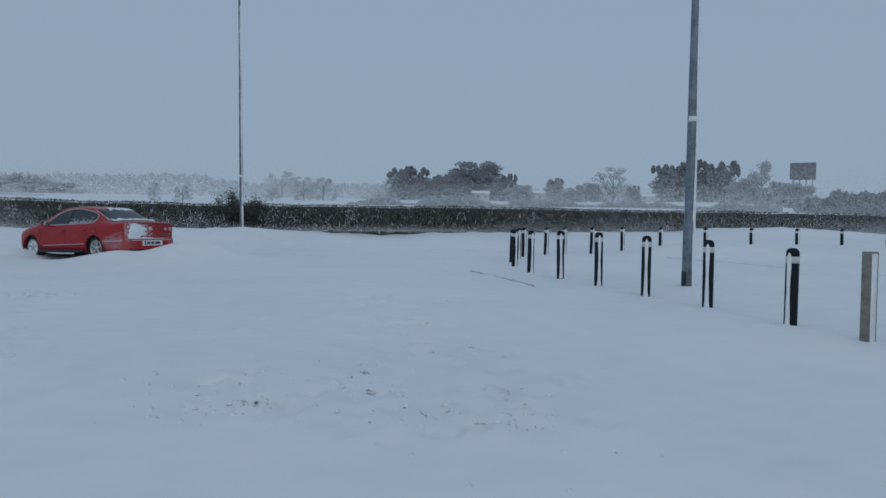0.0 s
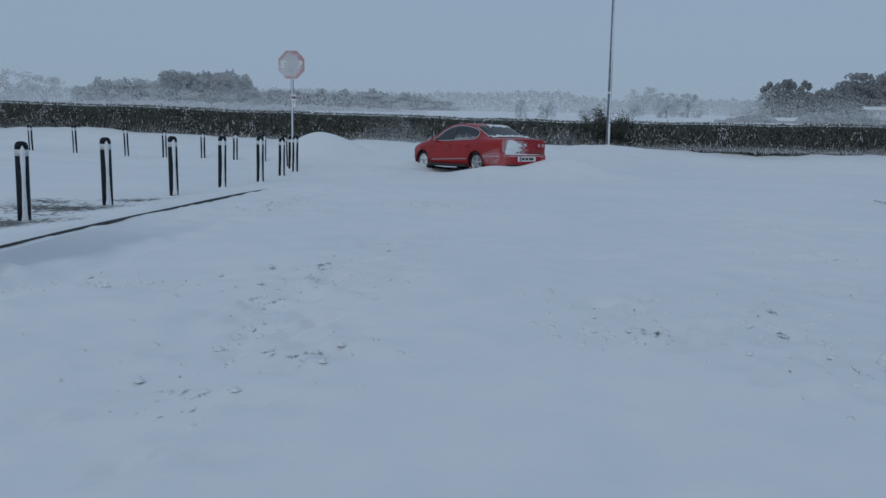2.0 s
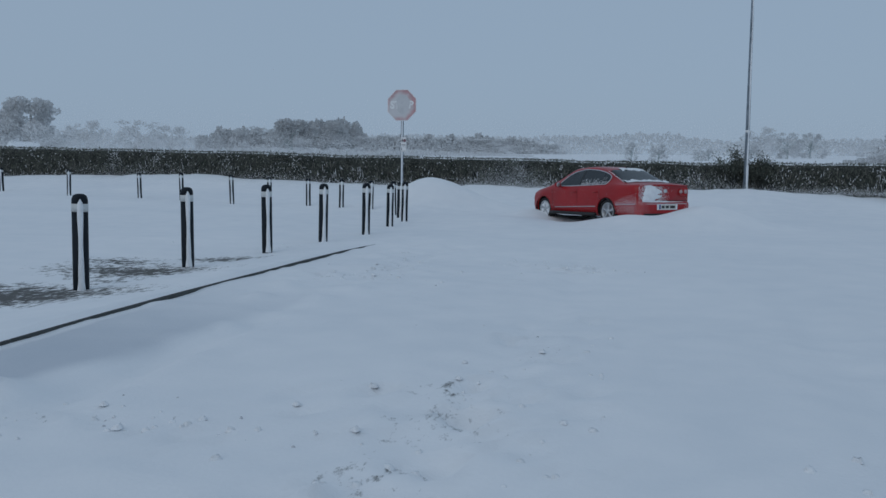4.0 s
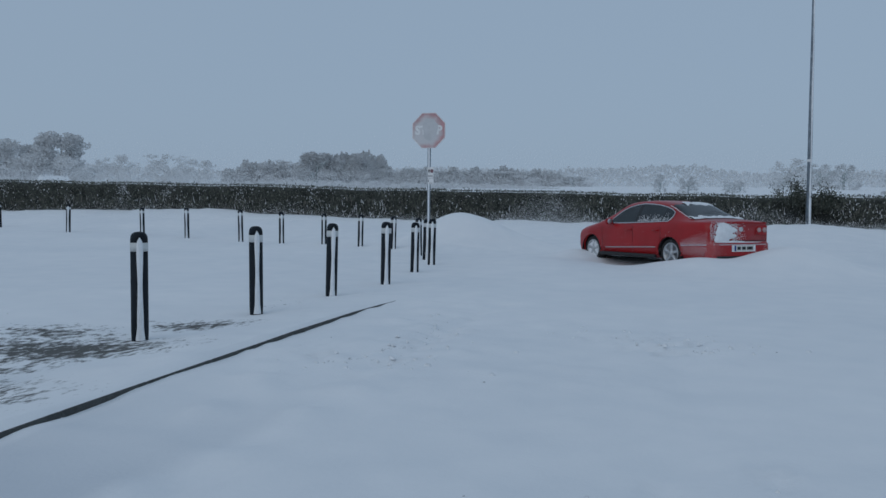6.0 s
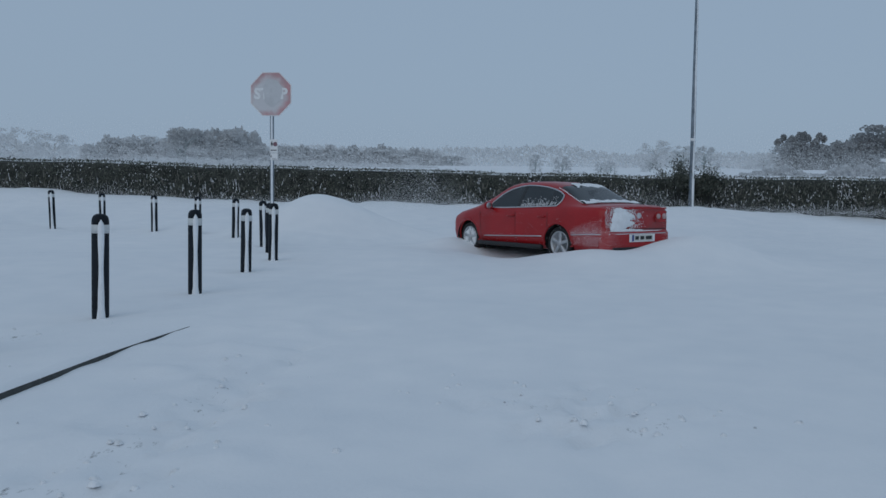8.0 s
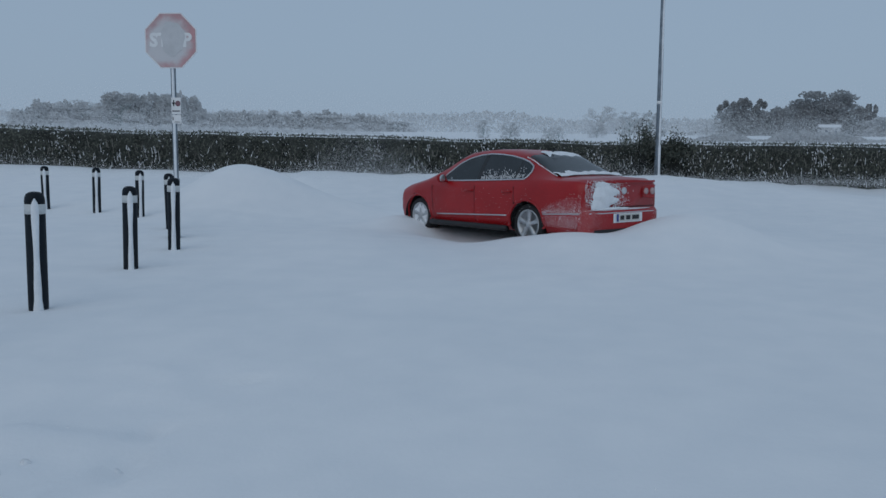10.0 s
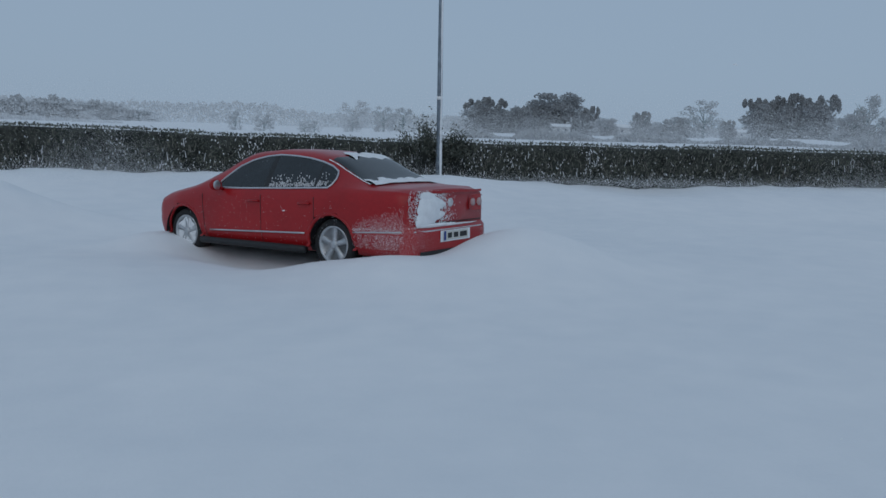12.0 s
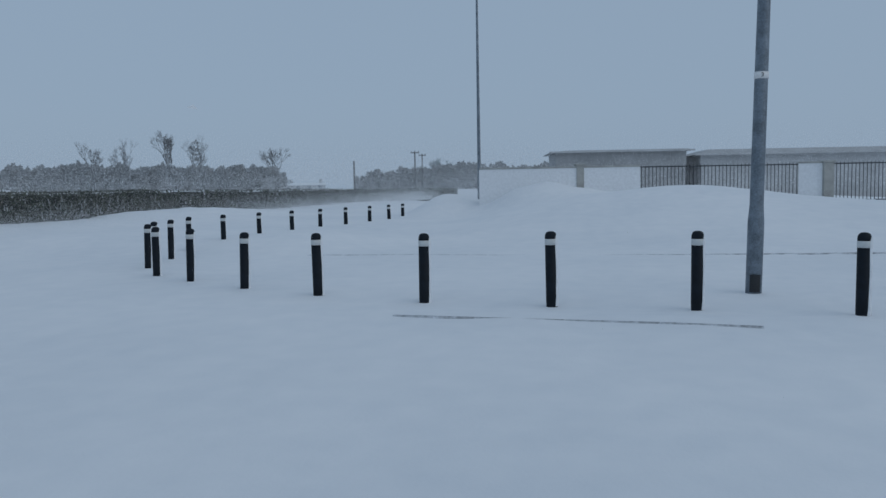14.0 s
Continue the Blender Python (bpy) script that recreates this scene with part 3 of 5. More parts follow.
# ---- bollards ----
def bollard_meshes():
    r, h = 0.081, 1.0
    post = lathe([(r - 0.012, -0.25), (r - 0.002, -0.02), (r, 0.03), (r, h - 0.19)], 22)
    band = lathe([(r + 0.003, h - 0.19), (r + 0.003, h - 0.105)], 22)
    cap = lathe([(r, h - 0.105), (r, h - 0.075), (r * 0.95, h - 0.045), (r * 0.8, h - 0.02), (r * 0.5, h - 0.004), (r * 0.15, h)], 22)
    # snow caked on the windward side, thick at the foot and thin at the cap

    def strip(u, v):
        z = -0.05 + v * (h - 0.005)
        half = 19 + 3 * math.sin(v * 9) + (14 * (1 - v * 8) if v < 0.12 else 0)
        half *= 1.0 if v < 0.93 else max(0.15, 1 - ((v - 0.93) / 0.07) ** 2)
        a = radians(-90 + (u - 0.5) * 2 * half)
        edge = 1 - abs(2 * u - 1) ** 2.5
        rr = r + 0.001 if z < h - 0.08 else r * math.sqrt(max(0.2, 1 - ((z - h + 0.08) / 0.085) ** 2))
        k = rr + edge * (0.016 + 0.004 * math.sin(v * 23))
        return (k * math.cos(a), k * math.sin(a), z)
    return (finish(post, "post", BLACK_PLASTIC), finish(band, "band", WHITE_BAND), finish(cap, "cap", BLACK_PLASTIC), finish(sheet(strip, 8, 26), "snow_strip", SNOW_CAKED))


def bollard(x, y, z, turn, lean, group):
    b = thing("bollard", x, y, z, turn, "black plastic bollard with white band and snow-caked side", "bollard", group)
    for name, me, lab in zip(("post", "band", "cap", "snow_strip"), BOLLARD, ("", "white reflective band", "", "snow caked on windward side")):
        part(name, me, None, b, lab)
    return b


BOLLARD = bollard_meshes()
WEST = [(-4.65, 9.83), (-4.67, 11.91), (-4.50, 13.86), (-4.32, 15.66), (-4.15, 17.44), (-4.41, 19.78), (-4.57, 21.46),
        (-5.12, 22.85), (-5.68, 24.08), (-6.92, 25.63), (-8.30, 26.68), (-9.73, 27.29), (-11.32, 27.61), (-12.98, 28.0), (-15.25, 28.4), (-17.3, 28.8), (-20.95, 29.4), (-24.9, 30.2)]
EAST = [(9.50, 5.95), (9.63, 7.86), (9.87, 9.78), (9.93, 11.49), (10.16, 13.44), (10.35, 15.37), (10.53, 17.25), (10.94, 19.07), (11.58, 20.64), (12.48, 22.16), (13.23, 23.33), (14.57, 24.38)]
# how far each foot lies under the common level
SUNK_W = [0.025, -0.01, -0.02, -0.02, -0.01, 0.05, 0.01, 0.04, 0.04, 0.04, 0.03, 0.03, 0.01, -0.04, -0.08, -0.05, -0.13, -0.17]
SUNK_E = [0.085, 0.085, 0.04, 0.02, 0.0, 0.005, 0.035, 0.045, 0.06, 0.035, 0.03, 0.03]


def at14(px, depth):
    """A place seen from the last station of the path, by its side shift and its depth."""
    side = (px - 784) / 1380 * depth
    hx, hy = 0.9777, 0.2101
    return (-0.59 + depth * hx + side * hy, 14.57 + depth * hy - side * hx)


EAST += [at14(*p) for p in ((272, 17.9), (302, 19.3), (335, 20.9), (396, 22.4), (460, 24.2), (518, 26.1), (568, 28.1), (613, 30.1), (655, 32.1), (690, 34.1), (714, 36.2))]
first = bollard(WEST[0][0], WEST[0][1], 0, 0, 0, "bollards along the footway")
for i, (x, y) in enumerate(WEST + EAST):
    turn = (42, 42, 40, 35, 28, 22, 20)[i] if i < 7 else 28 if i < len(WEST) else (-78, -74, -54, -34, -20, -12)[i - len(WEST)] if i < len(WEST) + 6 else 2
    z = -(SUNK_W + SUNK_E)[i] if i < len(SUNK_W + SUNK_E) else min(max(ground(x, y) - 0.02, -0.07), 0.0)
    m = pose(x, y, z, random.uniform(-1.2, 1.2), random.uniform(-1.2, 1.2), turn + random.uniform(-6, 6))
    if i == 0:
        first.matrix_basis = m
    else:
        ob = copy_thing(first, m)
        if i >= len(WEST):
            tagged(ob, group="bollards round the planted island")


# ---- posts, lamp columns and the sign ----
def marker_post(x, y):
    t = thing("marker_post", x, y, ground(x, y), 8, "weathered square timber marker post standing in snow", "post")
    bm = box(bmesh.new(), -0.065, 0.065, -0.055, 0.055, -0.3, 0.97, 0.008)
    part("timber", bm, WOOD_POST, t, smooth=False)
    bm = box(bmesh.new(), -0.055, 0.02, -0.075, -0.05, -0.05, 0.95, 0.01)
    part("snow_strip", bm, SNOW_CAKED, t, "snow caked on windward side")


marker_post(9.33, 6.43)


def lamp_column(x, y, height, r0, r1, label, band_z=0.0, number="", door=True, lean=(0, 0)):
    z0 = ground(x, y)
    t = thing("street_lamp", x, y, z0, 0, label, "street lamp", "street lamps")
    t.matrix_basis = pose(x, y, z0, *lean)
    part("column", lathe([(r0 * 1.18, -0.4), (r0 * 1.18, 1.05), (r0, 1.3), (r0, 1.6), (r0 * 0.94, 3.5), (r1 * 1.15, height * 0.8), (r1, height)], 20), GALV, t)

    def strip(u, v):
        zz = v * (height - 0.3) - 0.05
        rr = r0 * 1.18 if zz < 1.05 else r0 + (r1 - r0) * min(1, max(0, (zz - 1.3) / (height - 1.3)))
        a = radians(-62 + (u - 0.5) * 2 * (24 + 8 * math.sin(v * 17)))
        k = rr + (1 - abs(2 * u - 1) ** 2) * 0.018
        return (k * math.cos(a), k * math.sin(a), zz)
    part("snow_strip", sheet(strip, 5, 50), SNOW_CAKED, t, "snow caked along the windward side")
    if door:
        bm = bmesh.new()

        def flap(u, v):
            a = radians(180 + (u - 0.5) * 75)
            return ((r0 * 1.18 + 0.006) * math.cos(a), (r0 * 1.18 + 0.006) * math.sin(a), 0.02 + v * 0.26)
        part("access_door", sheet(flap, 6, 4, bm=bm), DARK_DOOR, t, "dark access door near the foot")
    if band_z:
        rb = r0 * 0.95 + 0.008
        part("number_band", lathe([(rb, band_z - z0 - 0.05), (rb, band_z - z0 + 0.05)], 20), SIGN_WHITE, t, "white band with a number")
        if number:
            lettering(number, 0.085, INK, "number", t, pose(-rb - 0.003, -0.0, band_z - z0, 90, 0, -90) if number else None)
    # lantern
    part("lantern", lathe([(0.05, height), (0.10, height + 0.05), (0.17, height + 0.10), (0.18, height + 0.16), (0.12, height + 0.24), (0.03, height + 0.28)], 18), GALV, t, "small round post-top lantern")
    part("lens", lathe([(0.06, height + 0.02), (0.13, height + 0.06), (0.165, height + 0.098)], 18), SIGN_WHITE, t)
    return t


lamp_column(5.43, 37.45, 10.62, 0.085, 0.045, "slim galvanised street lamp column beside the hedge", band_z=3.08, door=False, lean=(0, -0.7))
lamp_column(11.55, 12.50, 10.5, 0.098, 0.06, "thick galvanised street lamp column with number band", band_z=3.16, number="3", lean=(1.2, -0.5))
lamp_column(38.5, 21.03, 12.0, 0.085, 0.045, "slim street lamp column in blowing snow by the wall", door=False, lean=(0, -0.3))


def stop_sign(x, y, zc):
    z0 = ground(x, y)
    t = thing("stop_sign", x, y, z0, -4, "octagonal red stop sign plastered with snow on a steel post", "road sign")
    top = zc - z0
    part("sign_post", lathe([(0.038, -0.4), (0.038, top + 0.1)], 14), GALV, t)

    def strip(u, v):
        a = radians(-75 + (u - 0.5) * 2 * 32)
        k = 0.037 + (1 - abs(2 * u - 1) ** 2) * 0.012
        return (k * math.cos(a), k * math.sin(a), v * (top - 0.4))
    part("snow_strip", sheet(strip, 5, 30), SNOW_CAKED, t, "snow caked on the post")

    def octa(r, y0, y1, mat, name, label="", parent=None):
        bm = bmesh.new()
        ring = [[bm.verts.new((r * math.cos(radians(22.5 + 45 * k)), yy, top + r * math.sin(radians(22.5 + 45 * k)))) for k in range(8)] for yy in (y0, y1)]
        for k in range(8):
            bm.faces.new((ring[0][k], ring[0][(k + 1) % 8], ring[1][(k + 1) % 8], ring[1][k]))
        bm.faces.new(ring[0])
        bm.faces.new(ring[1])
        return part(name, bm, mat, parent or t, label, smooth=False)
    R = 0.442
    plate = octa(R, -0.052, -0.044, SIGN_WHITE, "sign_plate", "white-edged octagonal plate")
    octa(R * 0.955, -0.056, -0.053, SIGN_RED, "red_face", "red face", plate)
    lettering("STOP", 0.275, SIGN_WHITE, "lettering", plate, pose(0, -0.058, top, 90, 0, 0), 0.011)
    octa(R * 0.98, -0.043, -0.04, SIGN_BACK, "back_plate", "grey back")
    # frost crust over the middle letters

    def crust(u, v):
        a = 2 * math.pi * u
        k = v * (1 + 0.06 * math.sin(3 * a + 1) + 0.04 * math.sin(7 * a))
        return (0.035 + 0.195 * k * math.cos(a), -0.0590 - 0.006 * (1 - v ** 4), top + 0.03 + 0.25 * k * math.sin(a))
    part("snow_crust", sheet(crust, 36, 6), FROST, plate, "frost over the middle letters")
    # small plates below, their print too small to read
    zz = top - 0.965
    p1 = part("small_plate", box(bmesh.new(), -0.015, 0.135, -0.062, -0.050, zz - 0.125, zz + 0.125, 0.004), SIGN_WHITE, t, "white plate with arrow and red emblem")
    arrow = bmesh.new()
    box(arrow, 0.015, 0.032, -0.066, -0.062, zz - 0.005, zz + 0.085)
    box(arrow, 0.003, 0.017, -0.066, -0.062, zz + 0.025, zz + 0.055)
    box(arrow, 0.030, 0.042, -0.066, -0.062, zz + 0.028, zz + 0.052)
    part("print_arrow", arrow, INK, p1, smooth=False)
    ring = lathe([(0.030, -0.0655), (0.042, -0.0655), (0.042, -0.062), (0.030, -0.062)], 20, at=(0.090, 0, zz + 0.035), axis="y")
    part("emblem_ring", ring, EMBLEM_RED, p1, "red ring emblem")
    part("print_bar", box(bmesh.new(), 0.074, 0.106, -0.0652, -0.062, zz + 0.005, zz + 0.065), EMBLEM_RED, p1, smooth=False)
    part("print_bar", box(bmesh.new(), 0.0, 0.12, -0.066, -0.062, zz - 0.085, zz - 0.070), INK, p1, smooth=False)
    p2 = part("small_plate", box(bmesh.new(), -0.012, 0.135, -0.060, -0.050, zz - 0.265, zz - 0.135, 0.004), SIGN_WHITE, t, "small white plate")
    part("print_bar", box(bmesh.new(), 0.0, 0.012, -0.064, -0.060, zz - 0.215, zz - 0.165), INK, p2, smooth=False)
    part("print_bar", box(bmesh.new(), 0.03, 0.115, -0.064, -0.060, zz - 0.245, zz - 0.238), INK, p2, smooth=False)


stop_sign(-5.05, 22.8, 2.99)


# ---- the clipped hedge ----
HEDGE = [(-36, 36.6), (-25, 36.4), (-14.6, 36.4), (-5, 37.4), (5.6, 38.1), (12, 36.6), (22, 35.9), (36, 36.1), (60, 36.8), (95, 38.5), (140, 42)]


def hedge_line(s):
    """Place and direction at s metres along the hedge."""
    for (x0, y0), (x1, y1) in zip(HEDGE, HEDGE[1:]):
        L = math.hypot(x1 - x0, y1 - y0)
        if s <= L or (x1, y1) == HEDGE[-1]:
            k = s / L
            return x0 + (x1 - x0) * k, y0 + (y1 - y0) * k, (x1 - x0) / L, (y1 - y0) / L
        s -= L


def hedge_top(x):
    return 1.80 + 0.0135 * max(0.0, -x) + 0.06 * nz(x, 1.0, 0.35) + 0.04 * nz(x, 3.0, 1.3)


def build_hedge():
    root = tagged(new("hedge"), "long clipped dark hedge dusted with snow", "hedge")
    LEN = sum(math.hypot(b[0] - a[0], b[1] - a[1]) for a, b in zip(HEDGE, HEDGE[1:]))
    n = int(LEN / 0.4)
    vs, fs = [], []
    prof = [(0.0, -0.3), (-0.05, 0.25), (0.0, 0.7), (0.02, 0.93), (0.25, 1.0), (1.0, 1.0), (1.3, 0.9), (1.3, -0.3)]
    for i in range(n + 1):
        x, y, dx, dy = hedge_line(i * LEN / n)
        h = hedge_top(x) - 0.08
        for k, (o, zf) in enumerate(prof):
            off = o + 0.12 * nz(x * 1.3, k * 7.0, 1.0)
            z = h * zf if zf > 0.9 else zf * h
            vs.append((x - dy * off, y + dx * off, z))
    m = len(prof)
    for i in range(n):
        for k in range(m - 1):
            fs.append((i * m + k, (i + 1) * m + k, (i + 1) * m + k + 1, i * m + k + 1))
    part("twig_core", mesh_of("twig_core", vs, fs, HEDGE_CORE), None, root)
    # leaves and twigs, thick where the path comes nearest
    rnd = random.Random(3)
    leaf, snow = ([], []), ([], [])

    def quad(store, c, size, up):
        a = Vector((rnd.gauss(0, 1), rnd.gauss(0, 1), rnd.gauss(0, up))).normalized()
        b = a.cross(Vector((rnd.gauss(0, 1), rnd.gauss(0, 1), rnd.gauss(0, 1)))).normalized()
        v, f = store
        k = len(v)
        a, b = a * size, b * size * 0.42
        v.extend((c - a, c + b, c + a, c - b))
        f.append((k, k + 1, k + 2, k + 3))
    for s in np.arange(0, LEN, 0.01):
        x, y, dx, dy = hedge_line(s)
        near = -34 < x < 34
        if not near and rnd.random() > 0.25:
            continue
        for _ in range(8 if near else 4):
            h = hedge_top(x)
            top = rnd.random() < 0.22
            z = h + rnd.gauss(-0.03, 0.035) if top else rnd.uniform(0.1, h)
            o = rnd.uniform(0, 1.2) if top else -0.05 - abs(rnd.gauss(0.04, 0.07))
            c = Vector((x - dy * o + rnd.uniform(-0.1, 0.1), y + dx * o, z))
            frost = rnd.random() < ((0.02 if top else 0.05) + 0.9 * max(0, nz(x, z * 0.8, 1.1, 9.0) - 0.10) * (not top) + 0.06 * (z < 1.0)) * (1 - 0.65 * step(9, 18, x))
            quad(snow if frost else leaf, c, rnd.uniform(0.03, 0.06) * (1.0 if near else 1.7) * (0.85 if frost else 1.0), 4.0 if frost else 1.5)
        if top and rnd.random() < 0.02:
            for k in range(3):
                quad(leaf, Vector((x, y + rnd.uniform(0, 1), h + 0.02 + 0.04 * k)), 0.05, 5)
    # bare stems showing on the face, some of them snow-lined
    stem = ([], [])
    for s in np.arange(0, LEN, 0.045):
        x, y, dx, dy = hedge_line(s)
        if not -34 < x < 40:
            continue
        base = Vector((x, y - 0.13 - abs(rnd.gauss(0, 0.03)), rnd.uniform(0.4, 1.4)))
        tip = base + Vector((rnd.gauss(0, 0.05), rnd.gauss(0, 0.03), rnd.uniform(0.08, 0.28)))
        w = Vector((rnd.uniform(0.006, 0.014), rnd.uniform(-0.004, 0.004), 0))
        v, f = snow if rnd.random() < 0.15 + 0.6 * max(0, nz(x, 9.0, 0.6)) else stem
        k = len(v)
        v.extend((base - w, base + w, tip + w * 0.5, tip - w * 0.5))
        f.append((k, k + 1, k + 2, k + 3))
    part("twig_tangle", mesh_of("twig_tangle", stem[0], stem[1], WOOD_POST, False), None, root, "bare grey-brown stems", kind="stuff")
    part("leaves", mesh_of("leaves", leaf[0], leaf[1], HEDGE_LEAF, False), None, root, "dark brown-green leaves", kind="stuff")
    part("snow_dusting", mesh_of("snow_dusting", snow[0], snow[1], SNOW_CAKED, False), None, root, "snow caught among the leaves", kind="stuff")

    def crust(u, v):
        x, y, dx, dy = hedge_line(u * LEN)
        o = 0.35 + v * 0.9 + 0.1 * nz(x, v * 5, 1.1)
        return (x - dy * o, y + dx * o, hedge_top(x) - 0.09 + 0.06 * math.sin(v * math.pi) + 0.04 * nz(x, v, 2.0))
    part("snow_cap", sheet(crust, int(LEN / 0.35), 4), SNOW_CAKED, root, "thin snow lying on the clipped top")


build_hedge()


def bush(x, y, h, w, seed, label):
    rnd = random.Random(seed)
    t = thing("bush", x, y, ground(x, y), 0, label, "bush")
    stems, leaf = bmesh.new(), ([], [])
    for k in range(26):
        a, sp = rnd.uniform(0, 6.28), rnd.uniform(0.1, 1.0)
        tip = Vector((math.cos(a) * w * sp * 0.6, math.sin(a) * w * 0.4 * sp, h * rnd.uniform(0.65, 1.0) * (1.05 - 0.3 * sp)))
        mid = tip * 0.5 + Vector((0, 0, 0.1 * h))
        tube([(0, 0, -0.1), mid, tip], [0.02, 0.012, 0.004], 5, stems)
        for j in range(46):
            c = tip.lerp(mid, rnd.random()) + Vector((rnd.gauss(0, 0.13), rnd.gauss(0, 0.13), rnd.gauss(0, 0.13)))
            d = Vector((rnd.gauss(0, 1), rnd.gauss(0, 1), rnd.gauss(0, 1))).normalized() * 0.06
            e = d.cross(Vector((rnd.gauss(0, 1), rnd.gauss(0, 1), 1))).normalized() * 0.022
            n = len(leaf[0])
            leaf[0].extend((c - d, c + e, c + d, c - e))
            leaf[1].append((n, n + 1, n + 2, n + 3))
    part("branch_work", stems, HEDGE_CORE, t)
    part("leaves", mesh_of("leaves", leaf[0], leaf[1], HEDGE_LEAF, False), None, t, kind="stuff")


bush(4.95, 37.75, 1.95, 1.5, 1, "straggly dark bush growing out of the hedge")
bush(6.05, 37.75, 1.6, 1.0, 2, "straggly dark bush growing out of the hedge")


# ---- the stranded car ----
def curve(points, x):
    """Smooth interpolation through (x, value) pairs."""
    if x <= points[0][0]:
        return points[0][1]
    for (x0, v0), (x1, v1) in zip(points, points[1:]):
        if x <= x1:
            k = (x - x0) / (x1 - x0)
            return v0 + (v1 - v0) * k
    return points[-1][1]


def soft(points, x, w=0.09):
    return sum(curve(points, x + d * w) * g for d, g in ((-1, 0.25), (-0.5, 0.25), (0.5, 0.25), (1, 0.25)))


TOP = [(-2.385, 0.97), (-2.34, 1.03), (-1.80, 1.05), (-1.66, 1.08), (-1.05, 1.385), (-0.6, 1.452), (-0.15, 1.472), (0.25, 1.445), (0.46, 1.395), (1.22, 1.0), (1.9, 0.86), (2.22, 0.72), (2.385, 0.55)]
BELT = [(-2.385, 0.93), (-2.25, 0.975), (-1.6, 0.985), (-1.0, 0.965), (0.8, 0.915), (1.2, 0.915), (1.9, 0.80), (2.25, 0.655), (2.385, 0.51)]
HALF = [(-2.385, 0.70), (-2.35, 0.80), (-2.27, 0.85), (-2.1, 0.885), (-1.8, 0.90), (-1.3, 0.91), (0.8, 0.91), (1.6, 0.885), (2.05, 0.80), (2.30, 0.60), (2.385, 0.40)]
ROOF_HALF = [(-2.385, 0.50), (-2.3, 0.70), (-1.82, 0.72), (-1.3, 0.63), (-0.6, 0.595), (0.2, 0.60), (0.8, 0.70), (1.2, 0.78), (1.9, 0.72), (2.3, 0.5), (2.385, 0.36)]
HUBS, HUB_Z, ARCH = (1.4525, -1.2565), {1.4525: 0.315, -1.2565: 0.315}, 0.372
# the side windows' outline: upper and lower edge
PANE_TOP = [(-1.245, 1.10), (-1.232, 1.15), (-1.209, 1.192), (-1.113, 1.25), (-0.952, 1.30), (-0.7, 1.347), (-0.454, 1.372), (-0.2, 1.384), (0.036, 1.364), (0.266, 1.314), (0.474, 1.223), (0.665, 1.085), (0.80, 0.955)]
PANE_FOOT = [(-1.245, 1.09), (-1.225, 1.035), (-1.18, 0.995), (-0.426, 0.968), (0.255, 0.948), (0.80, 0.942)]


def section(x):
    """Half section from the top middle to the sill."""
    zt, zb, w, wr = soft(TOP, x), min(soft(BELT, x), soft(TOP, x) - 0.02), soft(HALF, x, 0.05), soft(ROOF_HALF, x)
    wr = min(wr, w * 0.95)
    zr = zt - 0.055 * min(1, (zt - zb) / 0.3) - 0.012
    wb = w * 0.955
    pts = [(0, zt), (wr * 0.5, zt - 0.004), (wr * 0.86, zt - 0.02), (wr, zr)]
    for k in (0.25, 0.5, 0.75):
        bow = 0.012 * math.sin(k * math.pi)
        pts.append((wr + (wb - wr) * k + bow, zr + (zb - zr) * k))
    pts.append((wb, zb))
    pts += [(w * 0.985, zb - 0.06), (w, zb - 0.13)]
    lo = zb - 0.13
    for z in (0.70, 0.64, 0.58, 0.52, 0.46, 0.40, 0.34, 0.28, 0.22):
        zz = min(z, lo - 0.004 * (0.75 - z))
        tuck = 1.0 if z > 0.45 else 1 - 0.09 * ((0.45 - z) / 0.23) ** 1.5
        pts.append((w * (0.995 if 0.5 < z < 0.6 else 1.0) * tuck, zz))
    pts.append((w * 0.75, 0.19))
    return pts


def skin(x, z, out=0.005):
    """A place on the leaning window band at a height, on the car's left."""
    s = section(x)[3:9]
    y = s[0][0]
    for p, q in zip(s, s[1:]):
        if q[1] <= z <= p[1]:
            y = p[0] + (q[0] - p[0]) * (p[1] - z) / max(1e-6, p[1] - q[1])
            break
    else:
        y = s[0][0] if z > s[0][1] else s[-1][0]
    return Vector((x, y, z)) + Vector((0, 0.88, 0.47)) * out


def roof_skin(x, w, out=0.006):
    s = section(x)
    k = abs(w) * 3
    i = min(2, int(k))
    f = k - i
    y, z = s[i][0] + (s[i + 1][0] - s[i][0]) * f, s[i][1] + (s[i + 1][1] - s[i][1]) * f
    return Vector((x, math.copysign(y, w), z + out))


def side_skin(x, z, out=0.004):
    s = section(x)[9:18]
    y = s[0][0]
    for p, q in zip(s, s[1:]):
        if q[1] <= z <= p[1]:
            y = p[0] + (q[0] - p[0]) * (p[1] - z) / max(1e-6, p[1] - q[1])
            break
    return Vector((x, y + out, z))


def flip(me_bm):
    for v in me_bm.verts:
        v.co.y = -v.co.y
    return me_bm


